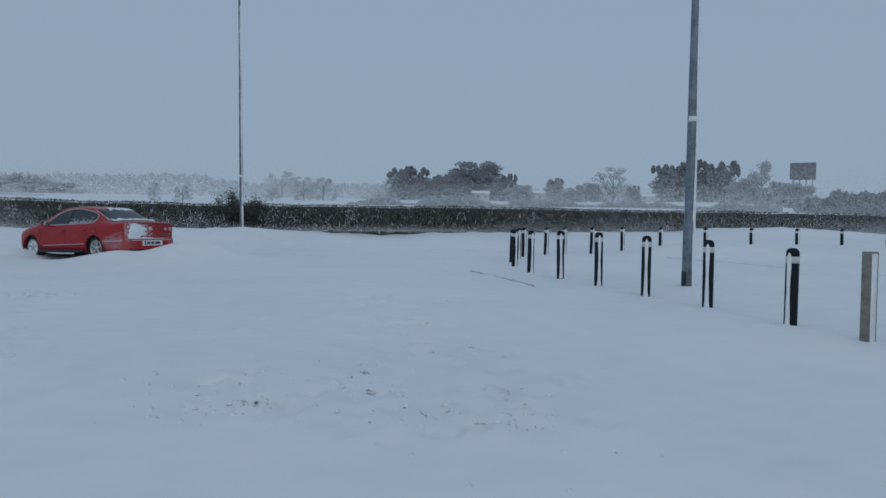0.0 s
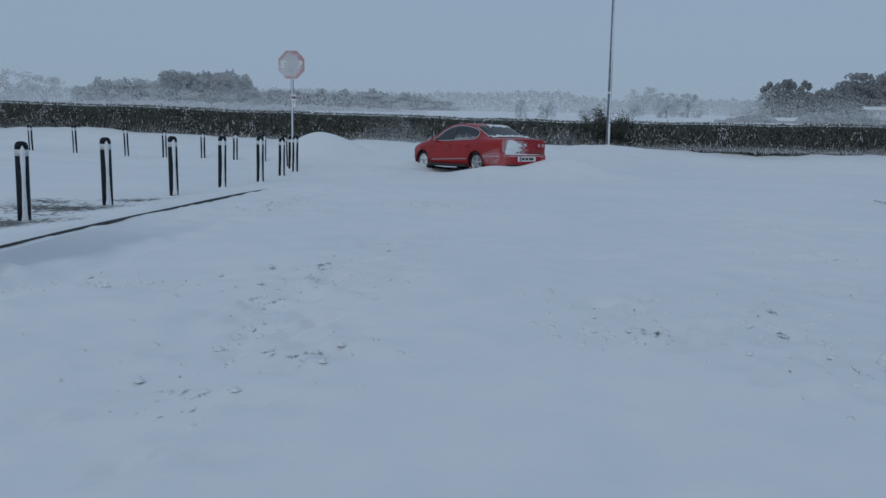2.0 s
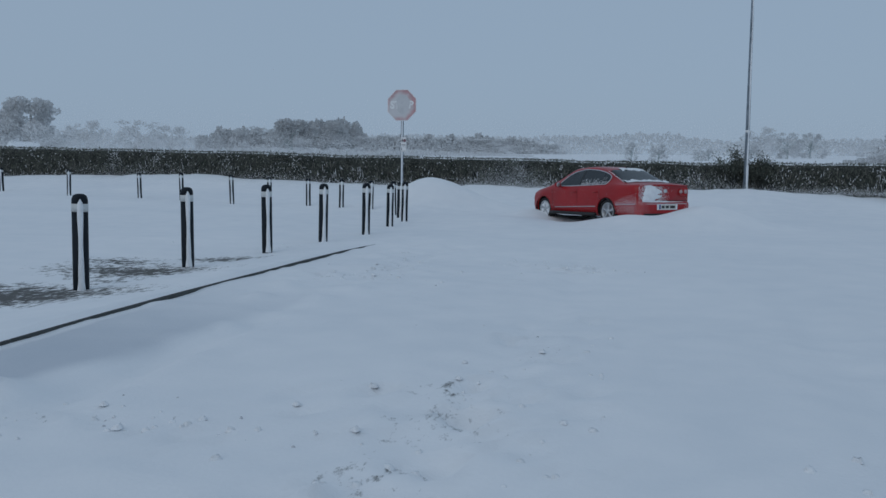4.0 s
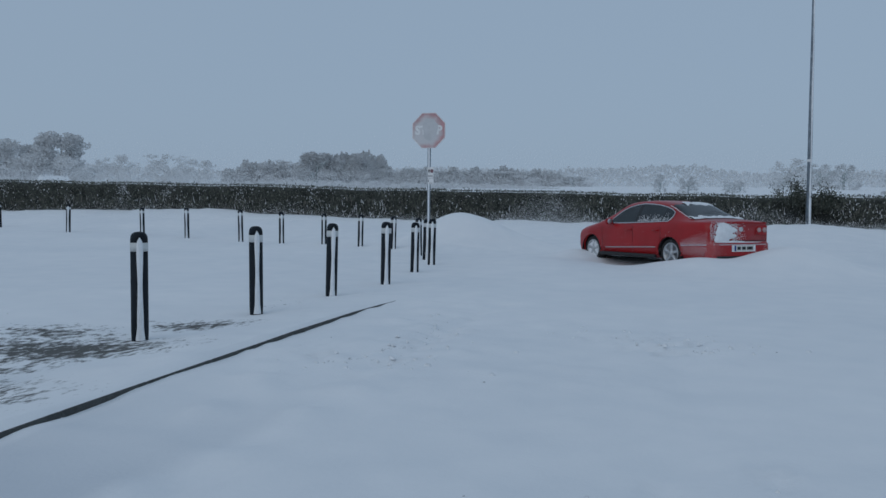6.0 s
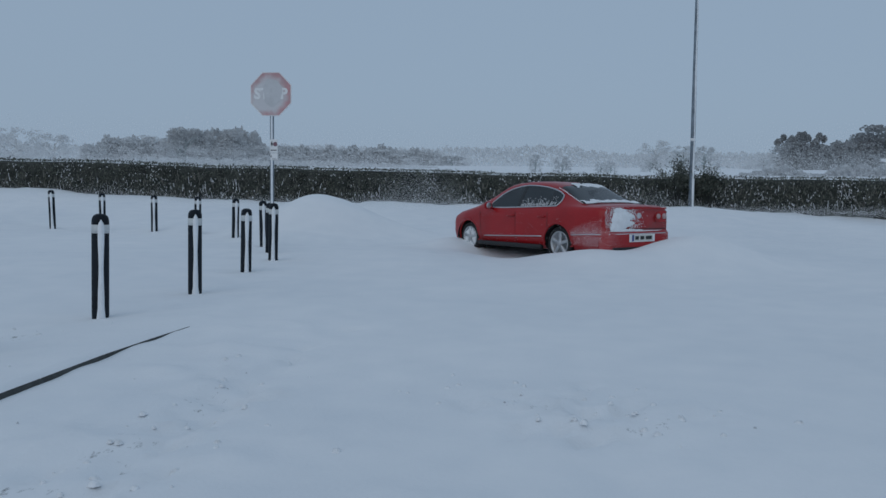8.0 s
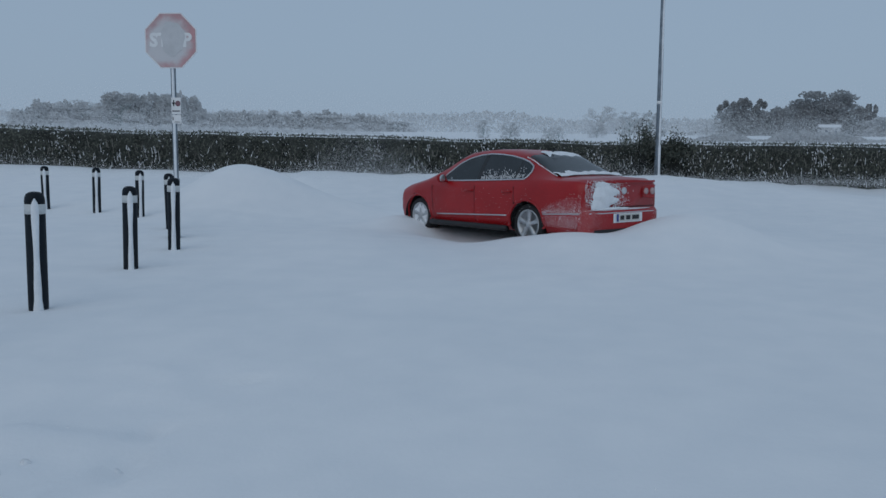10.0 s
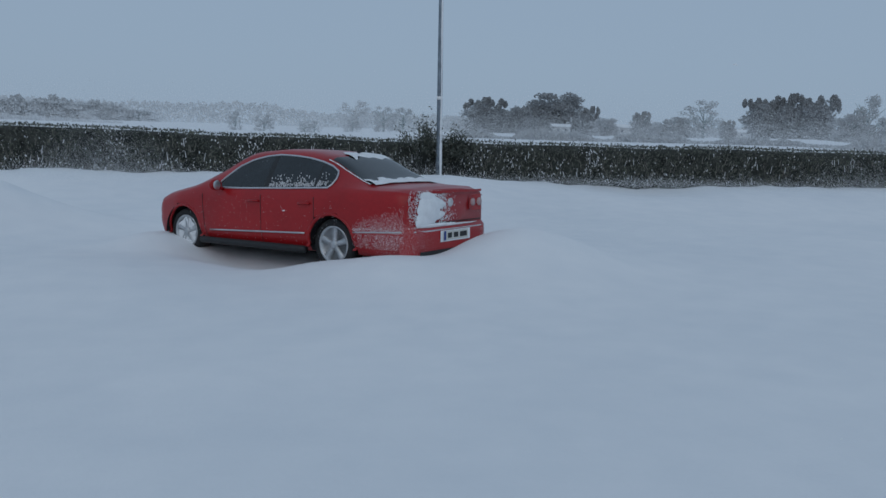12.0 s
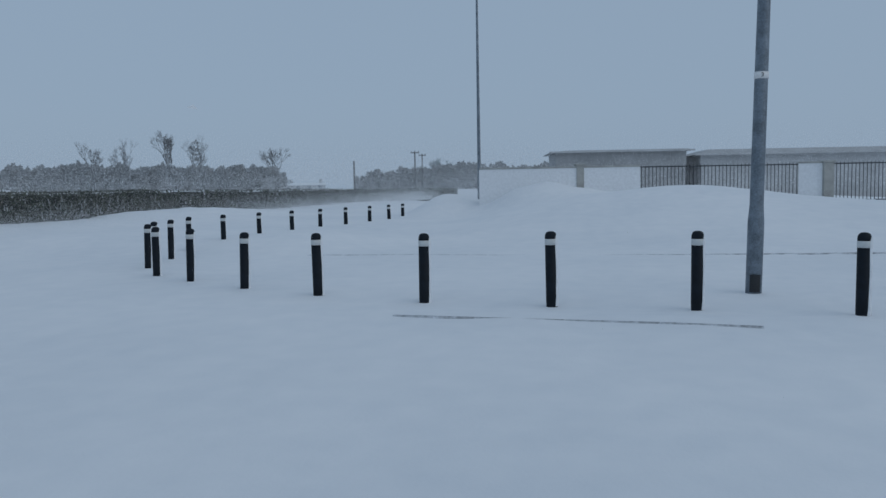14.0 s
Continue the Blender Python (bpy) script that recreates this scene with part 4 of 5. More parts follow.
def red_car():
    car = thing("car", CAR_X, CAR_Y, CAR_Z, CAR_TURN, "red four-door saloon car stranded in a snowdrift", "car")
    car.matrix_basis = pose(CAR_X, CAR_Y, CAR_Z, 0, 1.1, CAR_TURN)
    # body shell
    xs_ = sorted(set([round(v, 3) for v in np.arange(-2.385, 2.386, 0.053)] + [-2.385, 2.385]))
    bm = bmesh.new()
    rows = []
    for x in xs_:
        half = section(x)
        ring = [bm.verts.new((x, -y, z)) for y, z in reversed(half[1:])] + [bm.verts.new((x, y, z)) for y, z in half]
        rows.append(ring)
    for a, b in zip(rows, rows[1:]):
        for i in range(len(a) - 1):
            bm.faces.new((a[i], a[i + 1], b[i + 1], b[i]))
    bm.faces.new(rows[0])
    bm.faces.new(rows[-1])
    gone = [f for f in bm.faces if any(math.hypot(f.calc_center_median().x - h, f.calc_center_median().z - HUB_Z[h]) < ARCH for h in HUBS) and abs(f.calc_center_median().y) > 0.4]
    bmesh.ops.delete(bm, geom=gone, context="FACES")
    body = part("body", bm, RED, car, "red painted body")
    # dark floor and wheel wells
    part("underbody", box(bmesh.new(), -2.2, 2.2, -0.58, 0.58, 0.17, 0.62, 0.03), DARK_TRIM, car)
    for side in (1, -1):
        for hx in HUBS:
            def lip(u, v):
                a = radians(-6 + 192 * u)
                b = 2 * math.pi * v
                x, z = hx + (ARCH + 0.022 * math.cos(b)) * math.cos(a), HUB_Z[hx] + (ARCH + 0.022 * math.cos(b)) * math.sin(a)
                y = side_skin(x, max(0.24, z), 0)[1] - 0.012 + 0.022 * math.sin(b)
                return (x, side * y, z)
            part("arch_lip", sheet(lip, 36, 8), RED, body)

            def well(u, v):
                a = radians(-4 + 188 * u)
                return (hx + ARCH * math.cos(a), side * (0.45 + 0.44 * v), HUB_Z[hx] + ARCH * math.sin(a))
            part("wheel_well", sheet(well, 24, 3), DARK_TRIM, car)
            wheel = part("wheel", lathe([(0.05, 0.60), (0.27, 0.60), (0.305, 0.62), (0.318, 0.66), (0.318, 0.79), (0.305, 0.83), (0.265, 0.845), (0.225, 0.835), (0.222, 0.76), (0.05, 0.76)], 36, axis="y"), TYRE, car, "snowy wheel")
            if side < 0:
                flip_me = wheel.data
                flip_me.transform(Matrix.Scale(-1, 4, (0, 1, 0)))
                flip_me.flip_normals()
            wheel.location = (hx, 0, HUB_Z[hx])
            rim = bmesh.new()
            lathe([(0.205, 0.80), (0.205, 0.838), (0.228, 0.842), (0.228, 0.80)], 36, rim, axis="y")
            for k in range(5):
                a = radians(72 * k + 18)
                ca, sa_ = math.cos(a), math.sin(a)
                pts = []
                for r, half in ((0.04, 0.030), (0.12, 0.030), (0.212, 0.046)):
                    for s2 in (-1, 1):
                        pts.append((r * ca - s2 * half * sa_, r * sa_ + s2 * half * ca, 0.828 + 0.006 * (r < 0.1)))
                vv = [rim.verts.new((p[0], p[2], p[1])) for p in pts] + [rim.verts.new((p[0], p[2] - 0.03, p[1])) for p in pts]
                for q in ((0, 1, 3, 2), (2, 3, 5, 4), (0, 2, 8, 6), (2, 4, 10, 8), (1, 7, 9, 3), (3, 9, 11, 5)):
                    rim.faces.new([vv[i] for i in q])
            lathe([(0.055, 0.80), (0.055, 0.838), (0.03, 0.846)], 16, rim, axis="y")
            if side < 0:
                flip(rim)
            part("rim", rim, ALLOY, wheel, "five-spoke alloy rim caked with snow")
            if side > 0 and hx > 0:
                def pack(u, v):
                    a = 2 * math.pi * u
                    lim = 0.19 * (1 + 0.06 * math.sin(5 * a))
                    return (v * lim * math.cos(a), 0.824 + 0.010 * math.sin(7 * a + 4 * v), v * lim * math.sin(a))
                part("snow_crust", sheet(pack, 30, 4), SNOW_CAKED, wheel, "snow packed behind the spokes")
        # side windows with chrome surround
        def pane(x0, x1):
            def f(u, v):
                x = x0 + (x1 - x0) * u
                lo, hi = curve(PANE_FOOT, x), curve(PANE_TOP, x)
                p = skin(x, lo + (hi - lo) * v)
                return (p.x, side * p.y, p.z)
            return f
        for nm, x0, x1, mat in (("front_window", 0.80, -0.10, GLASS), ("window_pillar", -0.10, -0.185, DARK_TRIM), ("rear_window", -0.185, -0.962, GLASS), ("window_pillar", -0.962, -0.992, DARK_TRIM), ("quarter_window", -0.992, -1.245, GLASS)):
            part(nm, sheet(pane(x0, x1), 22, 10), mat, body, "dark side window" if mat is GLASS else "")
        loop = [(x, curve(PANE_TOP, x)) for x in np.linspace(0.80, -1.10, 34)] + [PANE_TOP[2], PANE_TOP[1], PANE_TOP[0]] + [PANE_FOOT[1]] + [(x, curve(PANE_FOOT, x)) for x in np.linspace(-1.18, 0.80, 26)]
        pts = [skin(x, z, 0.008) for x, z in loop]
        part("chrome_surround", tube([(p.x, side * p.y, p.z) for p in pts], 0.013, 6), CHROME, body, "chrome window surround")
        # door seams, strips and handles
        for xs0, zs in ((0.98, (0.28, 0.86)), (-0.09, (0.28, 0.88)), (-1.0, (0.60, 0.88))):
            seam = [side_skin(xs0 + (0.05 * math.sin(3 * (z - 0.3)) if xs0 > 0 else 0), z, 0.0005) for z in np.linspace(zs[0], zs[1], 8)]
            part("door_seam", tube([(p.x, side * p.y, p.z) for p in seam], 0.0045, 5), DARK_TRIM, body)
        strip = [side_skin(x, 0.436 - 0.06 * (x + 0.85) / 1.74, 0.004) for x in np.linspace(0.89, -0.85, 14)]
        part("side_moulding", tube([(p.x, side * p.y, p.z) for p in strip], 0.012, 6), CHROME, body, "bright side moulding")
        sill = [side_skin(x, 0.235, 0.002) for x in np.linspace(1.05, -0.87, 12)]
        part("sill", tube([(p.x, side * p.y, p.z) for p in sill], 0.045, 8), DARK_TRIM, body, "dark sill")
        for hx in (0.03, -0.85):
            p = side_skin(hx, 0.80, 0.0)
            h = bmesh.new()
            tube([(hx - 0.10, side * (p.y + 0.006), p.z), (hx - 0.07, side * (p.y + 0.035), p.z + 0.004), (hx + 0.07, side * (p.y + 0.035), p.z), (hx + 0.10, side * (p.y + 0.006), p.z - 0.004)], 0.014, 8, h)
            part("door_handle", h, RED, body)
        mir = bmesh.new()
        bmesh.ops.create_uvsphere(mir, u_segments=16, v_segments=10, radius=1)
        for v in mir.verts:
            v.co = Vector((0.64 + v.co.x * 0.075 * (1 if v.co.x > 0 else 0.35), side * (1.00 + v.co.y * 0.105), 0.985 + v.co.z * 0.075))
        tube([(0.66, side * 0.86, 0.93), (0.65, side * 0.96, 0.96)], 0.025, 8, mir)
        mo = part("door_mirror", mir, RED, body, "red door mirror")
        part("mirror_glass", lathe([(0.01, 0.612), (0.058, 0.611), (0.062, 0.616)], 18, at=(0, side * 1.0, 0.985), axis="x"), CHROME, mo, "mirror glass")

    # frost along the foot of the rear side window
    fv, ff = [], []
    rnd = random.Random(12)
    for _ in range(260):
        x, up = rnd.uniform(-0.95, -0.20), abs(rnd.gauss(0, 0.055)) * rnd.choice((0.5, 1.0, 1.6))
        if rnd.random() < 0.2:
            x = rnd.uniform(-1.15, -1.0)
        c = skin(x, curve(PANE_FOOT, x) + 0.02 + min(up, 0.16), 0.010)
        for ds, dv in ((-1, -1), (1, -1), (1, 1), (-1, 1)):
            fv.append(c + Vector((ds * rnd.uniform(0.004, 0.011), 0, dv * rnd.uniform(0.004, 0.014))))
        ff.append(tuple(range(len(fv) - 4, len(fv))))
    part("window_frost", mesh_of("window_frost", fv, ff, FROST, False), None, body, "lacy frost on the side window", kind="stuff")

    # rear window and windscreen
    def rear_glass(u, v):
        x = -1.70 + 0.66 * v
        return roof_skin(x, (2 * u - 1) * (0.93 - 0.05 * v))
    part("rear_screen", sheet(rear_glass, 14, 10), GLASS, body, "dark rear screen edged with snow")

    def screen(u, v):
        return roof_skin(1.18 - 0.72 * v, (2 * u - 1) * 0.90)
    part("windscreen", sheet(screen, 14, 8), GLASS, body, "dark windscreen")
    part("roof_aerial", tube([(-0.95, 0, 1.42), (-1.02, 0, 1.48)], [0.02, 0.006], 8), DARK_TRIM, body)

    # rear end
    def tail_x(y, z, out=0.004):
        """The rear face, found by the plan outline at that height."""
        lo, hi = -2.386, -1.9
        for _ in range(24):
            mid = (lo + hi) / 2
            s = section(mid)
            w = max(p[0] for p in s) if z < s[7][1] else s[7][0]
            if w > abs(y) and s[0][1] > z + 0.005:
                hi = mid
            else:
                lo = mid
        return hi - out

    def rear_patch(y0, y1, z0, z1, mat, name, label="", out=0.006, parent=None, round_=0.0):
        def f(u, v):
            y, z = y0 + (y1 - y0) * u, z0 + (z1 - z0) * v
            if round_:
                a, b = 2 * u - 1, 2 * v - 1
                y = (y0 + y1) / 2 + (y1 - y0) / 2 * a * math.sqrt(1 - round_ * b * b / 2)
                z = (z0 + z1) / 2 + (z1 - z0) / 2 * b * math.sqrt(1 - round_ * a * a / 2)
            return (tail_x(y, z, out), y, z)
        return part(name, sheet(f, 8, 6), mat, parent or body, label)
    for side in (1, -1):
        a, b = sorted((side * 0.42, side * 0.82))
        lamp = rear_patch(a, b, 0.72, 0.92, LAMP_RED, "tail_light", "red tail light", 0.008, round_=0.5)
        for cy, r in () if side > 0 else ((0.50, 0.046), (0.655, 0.05)):
            y = side * cy
            part("light_ring", lathe([(0.012, 0.012), (r * 0.72, 0.012), (r, 0.004), (r, -0.02)], 20, at=(tail_x(y, 0.825) - 0.004, y, 0.825), axis="x"), LAMP_CLEAR, lamp, "pale round lens")
    def bumper(u, v):
        y, z = -0.85 + 1.70 * u, 0.22 + 0.36 * v
        return (tail_x(y, min(z, 0.6), 0.004 + 0.075 * min(1.0, (1 - v) * 5) ** 0.5 * (1 - abs(2 * u - 1) ** 6)), y, z)
    part("rear_bumper", sheet(bumper, 30, 12), RED, body, "red rear bumper")
    badge = lathe([(0.052, 0.02), (0.052, -0.006), (0.04, -0.010), (0.012, -0.010)], 20, at=(tail_x(0, 0.84), 0, 0.84), axis="x")
    for side in (1, -1):
        wrap = [side_skin(x, 0.49 - 0.05 * (x + 1.6), 0.005) for x in np.linspace(-1.62, -2.28, 10)]
        part("bumper_strip", tube([(p.x, side * p.y, p.z) for p in wrap], 0.010, 6), CHROME, body, "bright bumper strip")
    part("badge", badge, CHROME, body, "plain round chrome badge")
    rear_patch(-0.78, 0.78, 0.522, 0.537, CHROME, "bumper_strip", "bright bumper strip", 0.070)
    rear_patch(-0.74, 0.74, 0.215, 0.30, DARK_TRIM, "bumper_skirt", "dark lower bumper", 0.084)
    rear_patch(-0.72, 0.72, 0.60, 0.612, DARK_TRIM, "boot_seam", "", 0.003)
    rear_patch(-0.72, 0.72, 0.955, 0.985, RED, "boot_lip", "", 0.02)
    rear_patch(-0.33, 0.33, 0.385, 0.520, SNOW_CAKED, "plate_recess", "snow-rimmed plate recess", 0.086)
    plate = rear_patch(-0.27, 0.27, 0.402, 0.510, PLATE, "number_plate", "pale number plate with dark bars", 0.094)
    rear_patch(0.225, 0.27, 0.402, 0.510, BLUE, "plate_band", "blue band", 0.098, plate)
    for y0, y1 in ((0.10, 0.19), (-0.04, 0.06), (-0.24, -0.08)):
        rear_patch(y0, y1, 0.425, 0.487, INK, "print_bar", "", 0.098, plate)

    # snow stuck on the rear and lying on the car
    def lump(cx, rx, rz, thick, seed, name, place):
        rnd = random.Random(seed)
        ph = [rnd.uniform(0, 6.28) for _ in range(5)]

        def f(u, v):
            a = 2 * math.pi * u
            rr = 1 + 0.08 * math.sin(2 * a + ph[0]) + 0.07 * math.sin(3 * a + ph[1]) + 0.05 * math.sin(7 * a + ph[2]) + 0.02 * math.sin(13 * a + ph[3]) + 0.012 * math.sin(29 * a + ph[4])
            k = v * rr
            return place(k * rx * math.cos(a), k * rz * math.sin(a), thick * (1 - v ** 2.2) + 0.004)
        part(name, sheet(f, 48, 8), SNOW_CAKED, body, "snow stuck on the bodywork")
    def on_tail(cy, cz, lift):
        return lambda a, b, o: (tail_x(cy + a, cz + b, lift + o), cy + a, cz + b)
    lump(0, 0.22, 0.185, 0.045, 4, "snow_crust", on_tail(0.46, 0.77, 0.012))
    lump(0, 0.20, 0.10, 0.03, 5, "snow_crust", on_tail(0.55, 0.66, 0.012))
    lump(0, 0.16, 0.07, 0.02, 14, "snow_crust", on_tail(0.30, 0.83, 0.010))
    lump(0, 0.13, 0.05, 0.02, 17, "snow_crust", on_tail(0.27, 0.70, 0.010))
    lump(0, 0.15, 0.06, 0.02, 18, "snow_crust", on_tail(0.50, 0.93, 0.010))
    lump(0, 0.42, 0.022, 0.016, 6, "snow_crust", on_tail(0.30, 0.585, 0.03))
    lump(0, 0.60, 0.014, 0.012, 8, "snow_crust", on_tail(0.08, 0.575, 0.03))
    # loose snow feathering out from the crust and up the rear quarter
    rnd = random.Random(15)
    fv, ff = [], []

    def fleck(c, right, up, size):
        ang = rnd.uniform(0, 3.14)
        for k in range(4):
            r = size * rnd.uniform(0.5, 1.2)
            fv.append(c + (right * math.cos(ang + k * 1.571) + up * math.sin(ang + k * 1.571)) * r)
        ff.append(tuple(range(len(fv) - 4, len(fv))))
    for _ in range(2200):
        a, k = rnd.uniform(0, 6.283), 0.9 + abs(rnd.gauss(0, 0.30))
        y, z = 0.47 + 0.29 * k * math.cos(a) - (0.18 * (k - 0.9) if math.cos(a) < 0 else 0), 0.75 + 0.23 * k * math.sin(a)
        if y < 0.80 and 0.56 < z < 0.99:
            fleck(Vector((tail_x(y, z, 0.016), y, z)), Vector((0, 1, 0)), Vector((0, 0, 1)), rnd.uniform(0.003, 0.011))
    for _ in range(2400):
        x = -1.60 - 0.70 * rnd.random() ** 0.75
        high = 0.50 + 0.36 * (-1.5 - x) * rnd.random() ** 2 + abs(rnd.gauss(0, 0.03))
        z = high if rnd.random() < 0.55 else rnd.uniform(0.31, 0.48)
        c = side_skin(x, z, 0.006)
        fleck(c, Vector((1, 0, 0)), Vector((0, 0, 1)), rnd.uniform(0.0015, 0.005))
    for _ in range(260):
        x = rnd.uniform(-1.55, 1.2)
        fleck(side_skin(x, rnd.uniform(0.30, 0.86), 0.006), Vector((1, 0, 0)), Vector((0, 0, 1)), rnd.uniform(0.002, 0.005))
    part("snow_spatter", mesh_of("snow_spatter", fv, ff, SNOW_CAKED, False), None, body, "wind-driven snow spattered on the paint", kind="stuff")

    def ledge(u, v):
        w = (2 * u - 1) * 0.97
        jag = 0.5 + 0.5 * nz(w * 4, 2.0, 1.0) + 0.3 * nz(w * 11, 5.0, 1.0)
        x = -1.80 + v * (0.06 + 0.19 * jag + 0.05 * (w > 0.55))
        p = roof_skin(x, w, 0.008)
        return (p.x, p.y, p.z + 0.035 * math.sin(math.pi * min(1, v * 0.9 + 0.08)) * (0.5 + jag))
    part("snow_ledge", sheet(ledge, 60, 6), SNOW_CAKED, body, "ragged snow along the rear screen")

    def roof_snow(u, v):
        w = -0.95 + 1.25 * u
        edge = 0.12 * nz(w * 5, 1.0, 1.0)
        x = -1.10 + edge + v * (0.20 + 0.3 * (1 - u))
        p = roof_skin(x, w, 0.006)
        return (p.x, p.y, p.z + 0.016 * math.sin(math.pi * v))
    part("roof_snow", sheet(roof_snow, 30, 6), SNOW_CAKED, body, "thin snow on the back of the roof")

    def pillar_snow(u, v):
        x = -1.72 + 0.72 * u
        p = roof_skin(x, 0.96 + 0.04 * v + 0.05 * nz(x * 9, v, 2.0) * (1 - v), 0.006)
        return (p.x, p.y + 0.003, p.z + 0.008 * math.sin(math.pi * v) * (1 + nz(x * 8, 3.0, 1.0)))
    part("pillar_snow", sheet(pillar_snow, 40, 4), SNOW_CAKED, body, "snow along the rear pillar")


red_car()


# ---- boundary wall, pillars and railings ----
def boundary():
    a, b = Vector(at14(850, 36.5)), Vector(at14(1133, 36.0))
    c, d = Vector(at14(1412, 36.0)), Vector(at14(1470, 35.6))
    e = Vector(at14(1900, 35.0))

    def frame_of(p, q):
        return math.degrees(math.atan2(q.y - p.y, q.x - p.x)), (q - p).length

    def wall(p, q, z0, z1, label):
        turn, L = frame_of(p, q)
        t = thing("boundary_wall", p.x, p.y, 0, turn, label, "wall", "boundary walls")

        def face(y0, y1, zz0, zz1, nm, mat):
            bm = bmesh.new()
            n = max(2, int(L / 0.6))
            box(bm, 0, L, y0, y1, zz0, zz1, 0.02)
            part(nm, bm, mat, t)
        face(-0.11, 0.11, z0, z1, "wall_body", CONCRETE)
        face(-0.15, 0.15, z1, z1 + 0.08, "coping", CONCRETE)

        def plaster(u, v):
            x = u * L
            return (x, -0.115 - 0.05 * max(0, nz(x, v * 3, 0.9, 4.0) + 0.35) * math.sin(math.pi * min(1, 0.1 + v)), z0 + (z1 - z0 + 0.03) * v)
        # snow blown onto the near face
        part("snow_crust", sheet(plaster, int(L / 0.25), 10), SNOW_CAKED, t, "snow plastered on the face")
        return t

    def pillar(p, turn, z0, z1, w=0.5):
        t = thing("gate_pillar", p.x, p.y, 0, turn, "square concrete gate pillar with capstone", "pillar", "boundary pillars")
        part("shaft", box(bmesh.new(), -w / 2, w / 2, -w / 2, w / 2, z0, z1, 0.02), CONCRETE, t, smooth=False)
        part("capstone", box(bmesh.new(), -w / 2 - 0.05, w / 2 + 0.05, -w / 2 - 0.05, w / 2 + 0.05, z1, z1 + 0.09, 0.025), CONCRETE, t, smooth=False)

    def railing(p, q, z0, z1, gap):
        turn, L = frame_of(p, q)
        t = thing("railing", p.x, p.y, 0, turn, "dark painted vertical bar railing above the drift", "railing", "boundary railings")
        part("top_rail", box(bmesh.new(), 0, L, -0.02, 0.02, z1 - 0.12, z1 - 0.07), RAIL_PAINT, t, smooth=False)
        part("bottom_rail", box(bmesh.new(), 0, L, -0.02, 0.02, z0 + 0.1, z0 + 0.15), RAIL_PAINT, t, smooth=False)
        bar = finish(lathe([(0.016, z0), (0.016, z1 - 0.04), (0.003, z1)], 8), "bar", RAIL_PAINT)
        k = gap / 2
        while k < L:
            o = part("bar", bar, None, t)
            o.location = (k, 0, 0)
            k += gap
    wall(a, b, 0.6, 2.50, "rendered boundary wall plastered with blown snow")
    turn = frame_of(b, c)[0]
    pillar(a.lerp(b, 0.63), turn, 0.6, 2.60, 0.34)
    railing(b, c, 0.75, 2.58, 0.17)
    wall(c, d, 0.6, 2.52, "short length of snow-plastered boundary wall")
    pillar(d.lerp(c, 0.12), turn, 0.6, 2.54, 0.46)
    railing(d, e, 0.7, 2.58, 0.17)
    # pillar at the near end of the hedge
    t = thing("gate_pillar", -35.6, 37.6, 0.2, 12, "tall plain concrete gate pillar at the hedge end", "pillar", "boundary pillars")
    part("shaft", box(bmesh.new(), -0.75, 0.75, -0.35, 0.35, -0.5, 2.75, 0.03), CONCRETE, t, smooth=False)
    part("capstone", box(bmesh.new(), -0.82, 0.82, -0.42, 0.42, 2.75, 2.86, 0.03), CONCRETE, t, smooth=False)


boundary()


# ---- the distance ----
def far(az, d):
    return d * math.sin(radians(az)), 12 + d * math.cos(radians(az))


def upright(rnd):
    """Two crossing directions in a nearly upright plane of any bearing: twigs hang more than they lie."""
    t = rnd.uniform(0, 2 * math.pi)
    side, up = Vector((math.cos(t), math.sin(t), 0)), Vector((0.25 * math.sin(t), -0.25 * math.cos(t), 1)).normalized()
    k = rnd.uniform(0, 2 * math.pi)
    return side * math.cos(k) + up * math.sin(k), up * math.cos(k) - side * math.sin(k)


def crown_quads(rnd, blobs, count, size):
    vs, fs = [], []
    for _ in range(count):
        cx, cy, cz, rx, rz = rnd.choice(blobs)
        p = Vector((rnd.gauss(0, 1), rnd.gauss(0, 1), rnd.gauss(0, 1))).normalized() * (rnd.random() ** 0.35)
        c = Vector((cx + p.x * rx, cy + p.y * rx, cz + p.z * rz))
        a, b = upright(rnd)
        a, b = a * size * rnd.uniform(0.5, 1.2), b * size * rnd.uniform(0.3, 0.7)
        k = len(vs)
        vs.extend((c - a, c + b, c + a, c - b))
        fs.append((k, k + 1, k + 2, k + 3))
    return vs, fs


